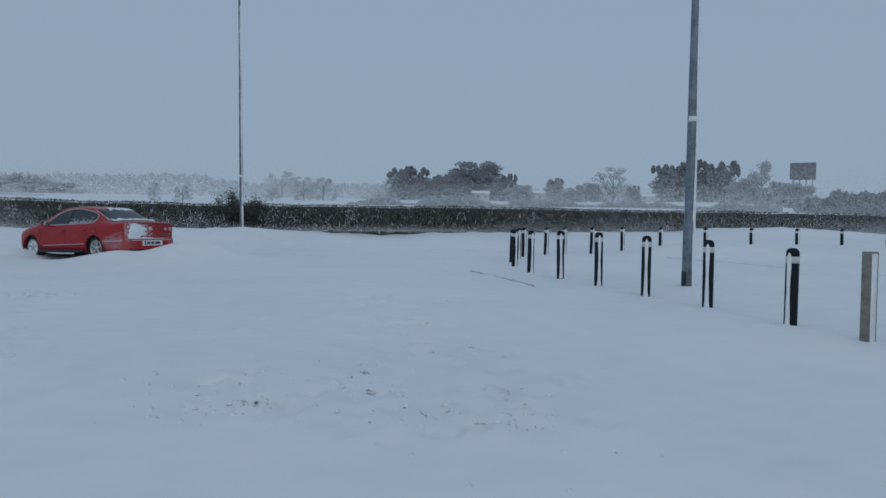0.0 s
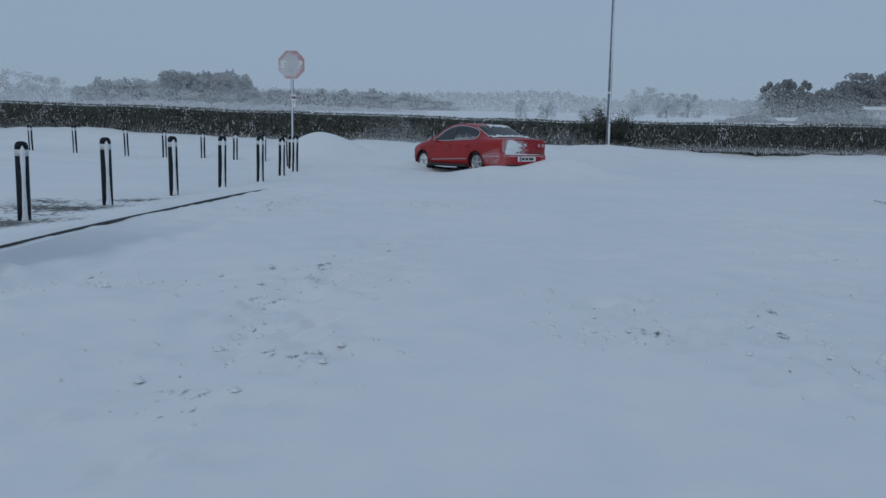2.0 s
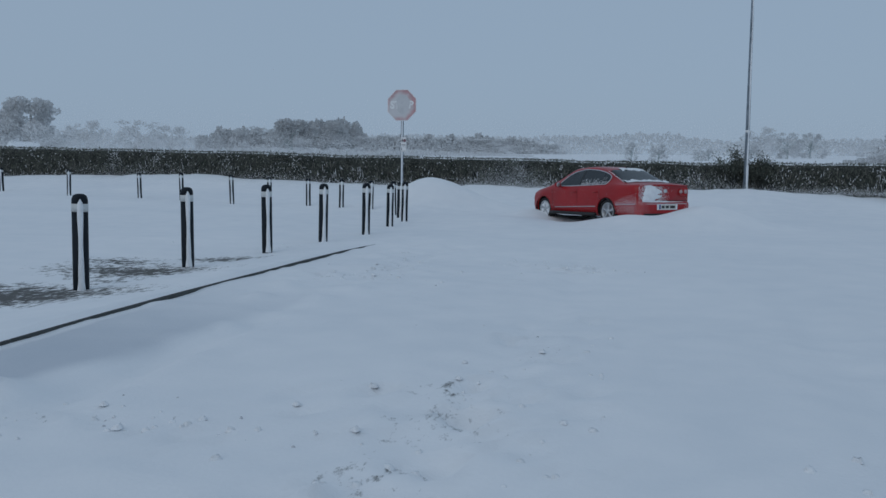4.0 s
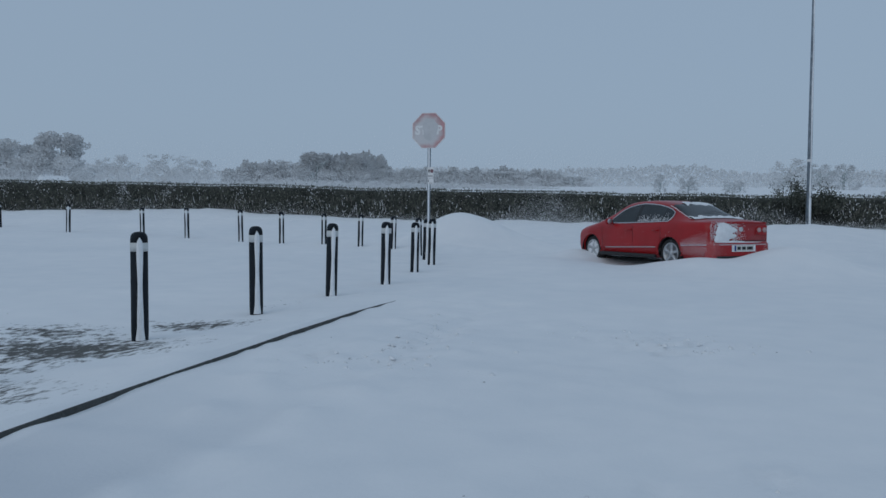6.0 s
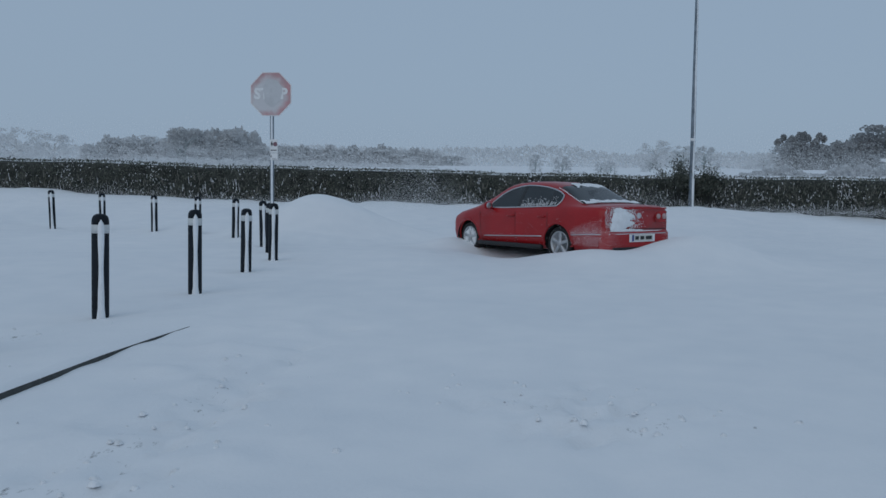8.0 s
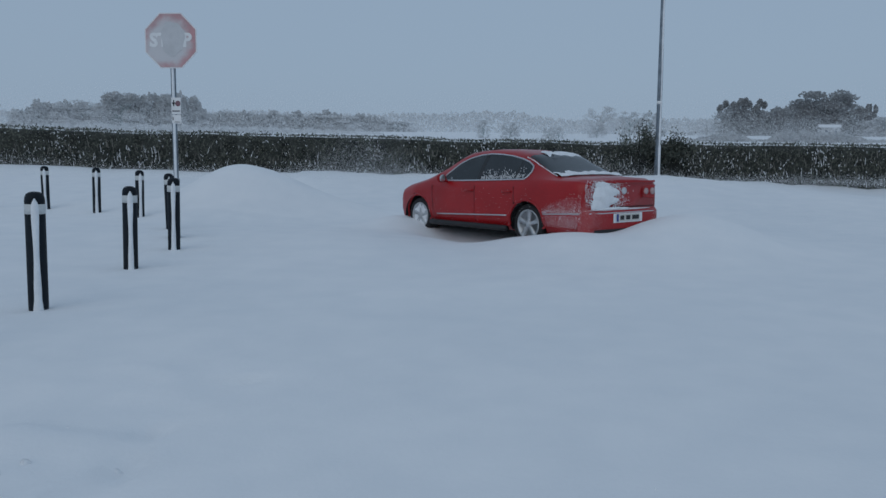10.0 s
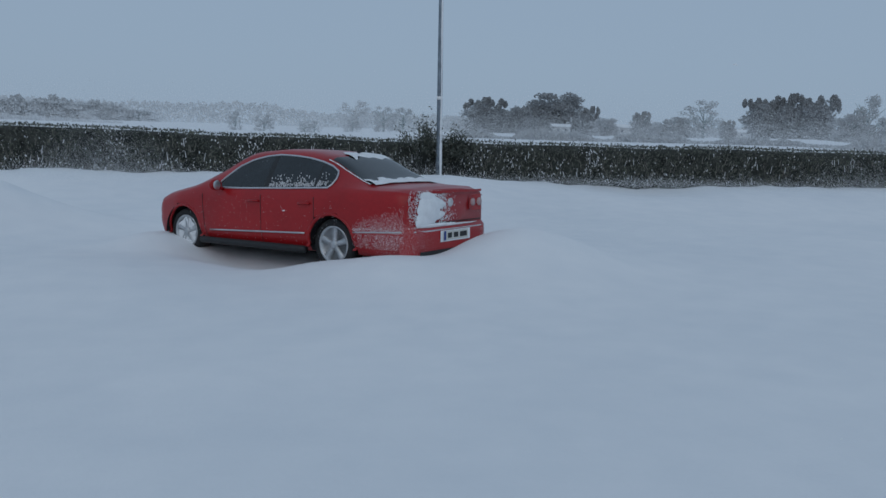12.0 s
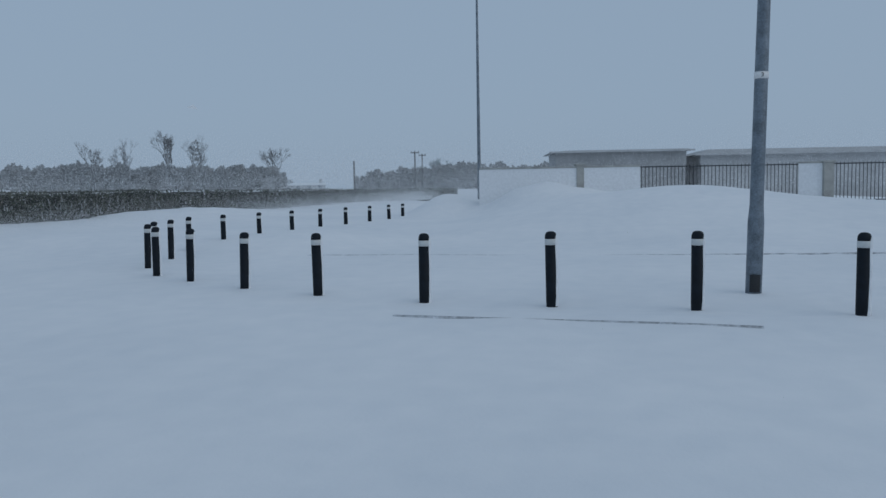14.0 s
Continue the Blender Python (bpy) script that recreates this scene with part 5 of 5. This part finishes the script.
def leafy_tree(seed, kind, mat):
    """A tree one metre high and one wide, dense or loose, to be scaled."""
    rnd = random.Random(seed)
    if kind == "conifer":
        blobs = [(rnd.uniform(-0.30, 0.30), rnd.uniform(-0.2, 0.2), rnd.uniform(0.05, 0.72), rnd.uniform(0.16, 0.24), rnd.uniform(0.12, 0.2)) for _ in range(34)]
        blobs += [(rnd.uniform(-0.38, 0.38), rnd.uniform(-0.2, 0.2), rnd.uniform(0.70, 0.90), 0.05, 0.10) for _ in range(16)]
        vs, fs = crown_quads(rnd, blobs, 8500, 0.031)
    elif kind == "round":
        blobs = []
        for _ in range(52):
            z = rnd.uniform(0.05, 0.86)
            w = 0.40 * math.sin(math.pi * (0.22 + 0.70 * z)) ** 0.8
            blobs.append((rnd.uniform(-w, w), rnd.uniform(-w, w) * 0.7, z, rnd.uniform(0.10, 0.18), rnd.uniform(0.07, 0.13)))
        vs, fs = crown_quads(rnd, blobs, 8000, 0.028)
    else:
        blobs = []
        for _ in range(60):
            z = rnd.uniform(0.05, 0.90)
            w = 0.42 * math.sin(math.pi * (0.2 + 0.70 * z))
            blobs.append((rnd.uniform(-w, w), rnd.uniform(-w, w) * 0.7, z, rnd.uniform(0.06, 0.14), rnd.uniform(0.05, 0.10)))
        vs, fs = crown_quads(rnd, blobs, 3000, 0.021)
    trunk = bmesh.new()
    tube([(0, 0, -0.05), (0.01, 0, 0.3), (0.0, 0.01, 0.7)], [0.035, 0.025, 0.008], 7, trunk)
    for k in range(9):
        a = rnd.uniform(0, 6.28)
        z = rnd.uniform(0.2, 0.5)
        tube([(0, 0, z), (0.15 * math.cos(a), 0.15 * math.sin(a), z + 0.14), (0.32 * math.cos(a), 0.32 * math.sin(a), z + rnd.uniform(0.2, 0.4))], [0.015, 0.010, 0.003], 5, trunk)
    return finish(trunk, "trunk", HAZED_BARK[mat]), mesh_of("crown", vs, fs, HAZED_LEAF[mat], False)


def bare_tree(seed, mat, ivy):
    """A leafless winter tree one metre high."""
    rnd = random.Random(seed)
    bm = bmesh.new()
    tips = []

    def grow(p, d, length, r, depth):
        q = p + d * length
        tube([p, p.lerp(q, 0.5) + Vector((rnd.gauss(0, 0.012), rnd.gauss(0, 0.012), 0)), q], [r, r * 0.8, r * 0.6], 5 if depth > 1 else 3, bm)
        if depth == 0:
            tips.append(q)
            return
        for _ in range(3 if depth > 1 else 5):
            e = (d + Vector((rnd.gauss(0, 0.45), rnd.gauss(0, 0.45), rnd.gauss(0.30, 0.25)))).normalized()
            grow(q, e, length * rnd.uniform(0.6, 0.9), r * 0.58, depth - 1)
    grow(Vector((0, 0, -0.03)), Vector((rnd.gauss(0, 0.05), 0, 1)).normalized(), 0.22, 0.020, 5)
    k = 1.0 / max(t.z for t in tips)
    for v in bm.verts:
        v.co *= k
    vs, fs = crown_quads(rnd, [(0, 0, 0.12 + 0.07 * i, 0.07 + 0.016 * ivy, 0.06) for i in range(5 + 2 * ivy)] if ivy else [(0, 0, 0.06, 0.1, 0.05)], 260 if ivy else 60, 0.03)
    return finish(bm, "trunk", HAZED_BARK[mat], False), mesh_of("crown", vs, fs, HAZED_LEAF[mat], False)


KINDS = {}


def plant(kind, mat, az, d, el_top, wide, seed=0):
    """A tree at a bearing and distance, as high as the sight line to its top, as wide as the given degrees."""
    x, y = far(az, d)
    z = ground(x, y) - 0.4
    h = 1.5 + d * math.tan(radians(el_top)) - z
    w = d * math.tan(radians(wide)) if wide else h * 0.8
    key = (kind, mat, seed % 3)
    if key not in KINDS:
        KINDS[key] = bare_tree(seed % 3 + 11, mat, 0) if kind == "bare" else bare_tree(seed % 3 + 21, mat, 3) if kind == "ivy" else leafy_tree(seed % 3 + 31, kind, mat)
    words = {"conifer": "dense dark conifer clump standing in the far fields", "round": "broad tree in the far fields, colour paled for haze", "loose": "thin leafless tree, colour greyed for snow haze",
             "bare": "bare branching winter tree on the skyline", "ivy": "bare winter tree with ivy-clad trunk"}
    t = thing("tree", x, y, z, random.uniform(-20, 20), words[kind], "tree", "far trees")
    k = 1.25 if kind in ("conifer", "round", "loose") else 1.15
    t.scale = (w * k, w * k, h)
    for nm, me in zip(("trunk", "crown"), KINDS[key]):
        part(nm, me, None, t)
    return t


def a12(px):
    return 22.98 + math.degrees(math.atan((px - 784) / 1382))


def e12(px, py):
    return -1.47 + (300 - py) * 0.0414 + (px - 784) * 0.00131


def a14(px):
    return 77.17 + math.degrees(math.atan((px - 784) / 1382))


def e14(py):
    return 1.65 + (300 - py) * 0.0414


def a9(px):
    return -4.42 + math.degrees(math.atan((px - 784) / 1382))


def e9(px, py):
    return -1.78 + (300 - py) * 0.0414 + (px - 784) * 0.0006


SEED = 0
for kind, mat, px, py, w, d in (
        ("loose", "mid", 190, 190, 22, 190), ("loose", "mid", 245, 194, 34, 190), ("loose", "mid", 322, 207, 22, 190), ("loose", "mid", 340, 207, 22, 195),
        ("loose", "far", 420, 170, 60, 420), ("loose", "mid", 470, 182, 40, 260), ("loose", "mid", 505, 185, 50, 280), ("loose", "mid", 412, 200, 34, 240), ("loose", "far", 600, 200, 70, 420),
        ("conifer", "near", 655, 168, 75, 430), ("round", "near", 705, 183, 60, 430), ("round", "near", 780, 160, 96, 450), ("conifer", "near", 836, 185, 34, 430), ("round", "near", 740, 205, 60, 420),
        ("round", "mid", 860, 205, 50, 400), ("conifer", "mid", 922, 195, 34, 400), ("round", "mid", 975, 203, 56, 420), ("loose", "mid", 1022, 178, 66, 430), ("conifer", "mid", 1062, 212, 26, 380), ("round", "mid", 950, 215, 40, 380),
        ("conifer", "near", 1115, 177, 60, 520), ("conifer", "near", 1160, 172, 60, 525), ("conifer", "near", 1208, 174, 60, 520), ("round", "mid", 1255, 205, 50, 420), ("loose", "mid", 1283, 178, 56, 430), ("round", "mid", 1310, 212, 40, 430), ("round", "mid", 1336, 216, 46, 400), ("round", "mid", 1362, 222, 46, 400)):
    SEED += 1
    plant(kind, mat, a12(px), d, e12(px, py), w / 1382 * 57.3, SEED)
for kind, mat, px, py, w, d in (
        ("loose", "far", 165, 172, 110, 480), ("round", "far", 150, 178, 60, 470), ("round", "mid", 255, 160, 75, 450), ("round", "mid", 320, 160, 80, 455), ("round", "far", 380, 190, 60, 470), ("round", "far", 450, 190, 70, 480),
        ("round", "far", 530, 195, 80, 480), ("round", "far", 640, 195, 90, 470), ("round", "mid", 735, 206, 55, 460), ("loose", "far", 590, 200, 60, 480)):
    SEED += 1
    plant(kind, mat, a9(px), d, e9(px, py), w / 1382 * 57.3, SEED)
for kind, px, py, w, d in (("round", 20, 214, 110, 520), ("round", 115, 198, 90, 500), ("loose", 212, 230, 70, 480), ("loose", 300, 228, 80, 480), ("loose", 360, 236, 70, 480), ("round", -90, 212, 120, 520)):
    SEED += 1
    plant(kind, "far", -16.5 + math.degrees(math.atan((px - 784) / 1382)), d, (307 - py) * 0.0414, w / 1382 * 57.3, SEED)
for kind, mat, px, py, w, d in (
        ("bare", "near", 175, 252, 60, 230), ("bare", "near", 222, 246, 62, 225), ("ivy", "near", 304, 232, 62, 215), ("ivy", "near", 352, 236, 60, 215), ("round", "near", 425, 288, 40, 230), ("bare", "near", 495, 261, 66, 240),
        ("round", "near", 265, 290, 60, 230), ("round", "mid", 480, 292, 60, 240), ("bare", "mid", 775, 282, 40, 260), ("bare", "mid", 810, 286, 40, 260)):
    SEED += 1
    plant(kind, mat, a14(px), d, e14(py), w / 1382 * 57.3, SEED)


def wood(name, mat, bearings, d, depth, count, size, label, rag=1.0):
    """A far belt of trees and scrub: bearings and the sight line to its top."""
    rnd = random.Random(len(bearings) * 7 + int(d))
    vs, fs = [], []
    a0, a1 = bearings[0][0], bearings[-1][0]
    for _ in range(count):
        az = rnd.uniform(a0, a1)
        dd = d + rnd.uniform(0, depth)
        x, y = far(az, dd)
        z0 = ground(x, y) - 0.3
        el = curve(bearings, az) + rag * (0.22 * nz(az, 1.0, 1.0 + 0.7 / rag) + 0.12 * nz(az, 4.0, 5.0))
        z1 = 1.5 + d * math.tan(radians(el))
        z = z0 + max(0.5, z1 - z0) * rnd.random() ** 0.75
        c = Vector((x, y, z))
        a, b = upright(rnd)
        a, b = a * size, b * size * 0.6
        k = len(vs)
        vs.extend((c - a, c + b, c + a, c - b))
        fs.append((k, k + 1, k + 2, k + 3))
    tagged(new(name, mesh_of(name, vs, fs, HAZED_LEAF[mat], False)), label, "woodland", kind="stuff")


wood("far_wood", "far", [(-60, 2.2), (-50, 3.2), (-44, 3.6), (-41, 2.4), (-30, 2.2), (-20, 2.6), (-8, 2.6), (2, 3.0), (5, 2.4), (12, 2.5), (22, 2.2), (34, 2.0), (44, 1.6), (52, 1.5)], 900, 60, 26000, 2.0, "far belt of trees, colour faded for snow haze")
wood("hedgerow", "mid", [(14, 0.9), (17, 1.5), (19, 0.7), (20, 1.6), (24, 1.5), (26, 0.6), (27, 1.5), (31, 1.3), (32.5, 0.6), (34, 1.3), (38, 1.2), (41, 0.7), (42, 1.3), (46, 1.0)], 170, 10, 9000, 0.45, "ragged field hedgerow, colour greyed for haze")
wood("hedgerow", "far", [(-46, 1.0), (-40, 0.5), (-34, 0.6), (-33, 1.3), (-25, 1.5), (-19, 1.4), (-12, 1.4), (-9, 1.2), (-7.5, 0.5)], 260, 15, 9000, 0.6, "ragged field hedgerow, colour faded for haze")
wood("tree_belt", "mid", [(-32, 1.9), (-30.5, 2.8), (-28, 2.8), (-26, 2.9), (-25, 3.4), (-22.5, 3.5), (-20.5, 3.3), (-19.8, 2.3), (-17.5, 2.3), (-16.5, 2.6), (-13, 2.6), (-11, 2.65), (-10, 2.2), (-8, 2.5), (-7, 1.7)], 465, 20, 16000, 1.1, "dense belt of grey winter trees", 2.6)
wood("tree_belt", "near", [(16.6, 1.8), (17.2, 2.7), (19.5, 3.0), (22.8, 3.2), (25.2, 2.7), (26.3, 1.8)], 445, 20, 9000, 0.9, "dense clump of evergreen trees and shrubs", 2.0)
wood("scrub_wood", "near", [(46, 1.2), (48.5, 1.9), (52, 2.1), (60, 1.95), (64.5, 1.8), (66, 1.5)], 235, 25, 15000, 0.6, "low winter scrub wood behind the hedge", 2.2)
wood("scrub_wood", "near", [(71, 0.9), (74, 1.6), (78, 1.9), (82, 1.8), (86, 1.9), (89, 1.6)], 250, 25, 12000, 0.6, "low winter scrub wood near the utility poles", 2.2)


# ---- far buildings ----
def house(az, d, w, h, label, roof=1.2, turn=0.0):
    x, y = far(az, d)
    z = ground(x, y)
    t = thing("house", x, y, z, -az + turn, label, "house", "far houses")
    part("wall", box(bmesh.new(), -w / 2, w / 2, -3, 3, -1, h), FAR_WALL, t, smooth=False)
    bm = bmesh.new()
    vv = [bm.verts.new(p) for p in ((-w / 2 - .3, -3.4, h), (w / 2 + .3, -3.4, h), (w / 2 + .3, 3.4, h), (-w / 2 - .3, 3.4, h), (-w / 2 - .3, 0, h + roof), (w / 2 + .3, 0, h + roof))]
    for q in ((0, 1, 5, 4), (2, 3, 4, 5), (0, 4, 3), (1, 2, 5), (0, 3, 2, 1)):
        bm.faces.new([vv[i] for i in q])
    r = part("roof", bm, SNOW_CAKED, t, "snow-covered roof", smooth=False)
    for cx in (-w * 0.4, w * 0.4):
        part("chimney", box(bmesh.new(), cx - 0.5, cx + 0.5, -0.5, 0.5, h + roof * 0.5, h + roof + 1.3), FAR_WALL, r, smooth=False)
    for k in range(max(2, int(w / 4))):
        cx = -w / 2 + (k + 0.5) * w / max(2, int(w / 4))
        part("window", box(bmesh.new(), cx - 0.6, cx + 0.6, -3.06, -2.98, h * 0.4, h * 0.4 + 1.2), FAR_GLASS, t, smooth=False)


house(a12(890), 470, 14, 4.5, "long house with snowy roof and chimneys", 2.0)
house(a12(1075), 500, 12, 3.0, "low farm building with snowy roof", 1.8)
house(a12(930), 480, 12, 5.5, "house paled for haze, with two chimneys", 1.5)
house(a12(775), 430, 16, 4.0, "low bungalow among trees with snowy roof", 1.6)
house(-16.5 + math.degrees(math.atan((100 - 784) / 1382)), 430, 14, 3.0, "white gabled cottage in far fields", 3.2, 30)
house(a14(545), 300, 16, 2.2, "low snow-covered farm shed", 1.0)


def water_tower(az, d):
    x, y = far(az, d)
    z = ground(x, y)
    top = 1.5 + d * math.tan(radians(e12(1346, 187))) - z
    w = d * 38 / 1382 / 2
    t = thing("water_tower", x, y, z, -az, "square grey water tower on legs against the sky", "water tower")
    # far-tree colours again, so haze is painted into tank and legs
    part("tank", box(bmesh.new(), -w, w, -w, w, top - w * 1.35, top, 0.2), HAZED_BARK["near"], t, smooth=False)
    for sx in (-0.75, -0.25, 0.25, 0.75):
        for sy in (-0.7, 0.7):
            part("leg", box(bmesh.new(), sx * w - 0.35, sx * w + 0.35, sy * w - 0.35, sy * w + 0.35, -1, top - w * 1.3), HAZED_BARK["mid"], t, smooth=False)


water_tower(a12(1346), 560)


def utility_pole(px, py, d, arm):
    x, y = far(a14(px), d)
    z = ground(x, y)
    top = 1.5 + d * math.tan(radians(e14(py))) - z
    t = thing("utility_pole", x, y, z, -a14(px), "timber utility pole with crossarm on the skyline", "utility pole", "utility poles")
    part("pole", lathe([(0.22, -1), (0.16, top)], 8), HAZED_BARK["near"], t)
    if arm:
        part("crossarm", box(bmesh.new(), -arm, arm, -0.09, 0.09, top - 0.55, top - 0.3), HAZED_BARK["near"], t, smooth=False)
        for k in (-0.85, 0, 0.85):
            part("insulator", box(bmesh.new(), arm * k - 0.08, arm * k + 0.08, -0.08, 0.08, top - 0.3, top), HAZED_BARK["near"], t, smooth=False)


utility_pole(735, 270, 190, 1.0)
utility_pole(750, 275, 215, 1.0)
utility_pole(624, 286, 160, 0.0)


def long_hall(px0, px1, d0, d1, py_top, py_eave, label, clad):
    x0, y0 = at14(px0, d0)
    x1, y1 = at14(px1, d1)
    L, turn = math.hypot(x1 - x0, y1 - y0), math.degrees(math.atan2(y1 - y0, x1 - x0))
    z0 = 0.8
    d = (d0 + d1) / 2
    top, eave = 1.59 + (328 - py_top) / 1380 * d, 1.59 + (328 - py_eave) / 1380 * d
    t = thing("school_hall", x0, y0, 0, turn, label, "hall", "long halls")
    part("wall", box(bmesh.new(), 0, L, 0, 12, z0 - 2, eave), clad, t, smooth=False)
    bm = bmesh.new()
    vv = [bm.verts.new(p) for p in ((-1, -1, eave), (L + 1, -1, eave), (L + 1, 13, eave), (-1, 13, eave), (2, 3, top), (L + 1, 3, top), (L + 1, 9, top), (2, 9, top))]
    for q in ((0, 1, 5, 4), (1, 2, 6, 5), (2, 3, 7, 6), (3, 0, 4, 7), (4, 5, 6, 7), (0, 3, 2, 1)):
        bm.faces.new([vv[i] for i in q])
    part("roof", bm, FAR_ROOF, t, "grey metal roof", smooth=False)
    part("fascia", box(bmesh.new(), -1.05, L + 1.05, -1.08, -0.98, eave - 0.1, eave + 0.15), FAR_WALL, t, smooth=False)
    return t


long_hall(985, 1215, 120, 119, 261, 266, "long low hall with grey metal roof behind the wall", HALL_WALL)
long_hall(1240, 1760, 120, 118, 263, 274, "second long low hall with grey metal roof", FAR_WALL)


# ---- snow carried on the wind ----
def blown_snow(name, count, size, place, label, seed):
    """Loose flakes and clots of snow in the air."""
    rnd = np.random.RandomState(seed)
    c = place(rnd, count)
    a = rnd.normal(size=(count, 3))
    a /= np.linalg.norm(a, axis=1, keepdims=True)
    b = np.cross(a, rnd.normal(size=(count, 3)))
    b /= np.linalg.norm(b, axis=1, keepdims=True)
    sz = size(c, rnd)[:, None]
    a, b = a * sz, b * sz * 0.7
    v = np.stack((c - a, c + b, c + a), axis=1).reshape(-1, 3)
    me = bpy.data.meshes.new(name)
    me.vertices.add(len(v))
    me.vertices.foreach_set("co", v.ravel())
    me.loops.add(count * 3)
    me.loops.foreach_set("vertex_index", np.arange(count * 3))
    me.polygons.add(count)
    me.polygons.foreach_set("loop_start", np.arange(count) * 3)
    me.materials.append(FLAKE)
    me.update(calc_edges=True)
    tagged(new(name, me), label, "blowing snow", kind="stuff")


def over_fields(rnd, n):
    az = np.radians(rnd.uniform(-62, 112, n))
    d = 60 + 540 * rnd.uniform(0, 1, n) ** 1.3
    z = 0.6 + np.maximum(0, 0.020 * (d - 45)) * rnd.uniform(0.3, 1.1, n) + d * 0.022 * np.abs(rnd.normal(0, 1, n))
    return np.stack((d * np.sin(az), 12 + d * np.cos(az), z), axis=1)


blown_snow("blowing_snow", 900000, lambda c, r: np.hypot(c[:, 0], c[:, 1] - 12) * 0.00050 * r.uniform(0.6, 1.4, len(c)), over_fields, "fine snow blowing over the far fields", 8)


def along_hedge(rnd, n):
    x = rnd.uniform(-34, 60, n)
    gust = 0.35 + 0.65 * np.clip(np.sin(x * 0.31 + 1.0) + 0.6 * np.sin(x * 0.83), 0, 1)
    y = rnd.uniform(30.5, 35.4, n)
    z = 0.62 + np.abs(rnd.normal(0, 0.34, n)) * gust
    return np.stack((x, y, z), axis=1)


blown_snow("blowing_snow", 200000, lambda c, r: r.uniform(0.006, 0.011, len(c)), along_hedge, "spindrift streaming past the hedge", 9)


def in_the_air(rnd, n):
    x, y = rnd.uniform(-14, 22, n), rnd.uniform(2, 34, n)
    return np.stack((x, y, 0.3 + 3.2 * rnd.uniform(0, 1, n) ** 1.5), axis=1)


blown_snow("blowing_snow", 700, lambda c, r: r.uniform(0.004, 0.010, len(c)), in_the_air, "scattered snowflakes in the air", 10)


def far_gust(rnd, n):
    x = 16 + 70 * rnd.uniform(0, 1, n) ** 0.8
    return np.stack((x, 31.5 + 3.6 * rnd.uniform(0, 1, n) + 0.03 * np.maximum(0, x - 36), 0.6 + np.abs(rnd.normal(0, 0.6, n))), axis=1)


blown_snow("blowing_snow", 130000, lambda c, r: (0.0065 + 0.00018 * c[:, 0]) * r.uniform(0.6, 1.4, len(c)), far_gust, "gust of snow along the far hedge", 13)


def off_the_bank(rnd, n):
    x = -3.6 + 1.5 * rnd.normal(0, 0.6, n)
    return np.stack((x, rnd.uniform(29.5, 34.5, n), 0.7 + np.abs(rnd.normal(0, 0.55, n)) * np.exp(-((x + 3.6) / 1.6) ** 2)), axis=1)


blown_snow("blowing_snow", 26000, lambda c, r: r.uniform(0.003, 0.008, len(c)), off_the_bank, "plume of snow smoking off the bank", 14)


def off_the_wall(rnd, n):
    y = 20.0 + 2.0 * rnd.normal(0, 1, n)
    return np.stack((rnd.uniform(33.5, 37.0, n), y, 1.0 + np.abs(rnd.normal(0, 0.95, n)) * np.exp(-((y - 20.0) / 3.0) ** 2)), axis=1)


blown_snow("blowing_snow", 60000, lambda c, r: r.uniform(0.006, 0.012, len(c)), off_the_wall, "plume of snow whirling round the wall end", 16)


def behind_the_car(rnd, n):
    x = 2.2 + 3.5 * rnd.uniform(0, 1, n) ** 1.4
    return np.stack((x, 22.6 + 0.25 * (x - 2.2) + rnd.normal(0, 0.7, n), 0.30 + np.abs(rnd.normal(0, 0.18, n))), axis=1)


blown_snow("blowing_snow", 14000, lambda c, r: r.uniform(0.003, 0.006, len(c)), behind_the_car, "low drifting snow in the lee of the car", 17)


# ---- crumbs of snow and grit on the trodden road ----
def crumbs(count, seed, mat, label, size):
    rnd = random.Random(seed)
    vs, fs = [], []
    for _ in range(count):
        g = GRIT_SHADE[rnd.randrange(6, len(GRIT_SHADE))]
        x, y = g[0] + rnd.gauss(0, 1.3 * g[2] + 0.1), g[1] + rnd.gauss(0, 0.9 * g[3] + 0.1)
        r = size * rnd.uniform(0.4, 1.4)
        z = ground(x, y)
        k = len(vs)
        ring = [(x + r * rnd.uniform(0.7, 1.3) * math.cos(a), y + r * rnd.uniform(0.7, 1.3) * math.sin(a), z - 0.004) for a in (0.2, 1.4, 2.7, 3.9, 5.2)]
        top = [(x + (px - x) * 0.55, y + (py - y) * 0.55, z + r * rnd.uniform(0.35, 0.7)) for px, py, pz in ring]
        vs.extend(ring + top)
        fs.extend((k + i, k + (i + 1) % 5, k + 5 + (i + 1) % 5, k + 5 + i) for i in range(5))
        fs.append(tuple(k + 5 + i for i in range(5)))
    tagged(new("snow_crumbs", mesh_of("snow_crumbs", vs, fs, mat)), label, "snow crumbs", kind="stuff")


crumbs(420, 21, SNOW_CAKED, "small crumbs of broken snow on the road", 0.022)
crumbs(70, 22, DUSTED_SHADE, "grey grit crumbs lying on the snowy road", 0.010)
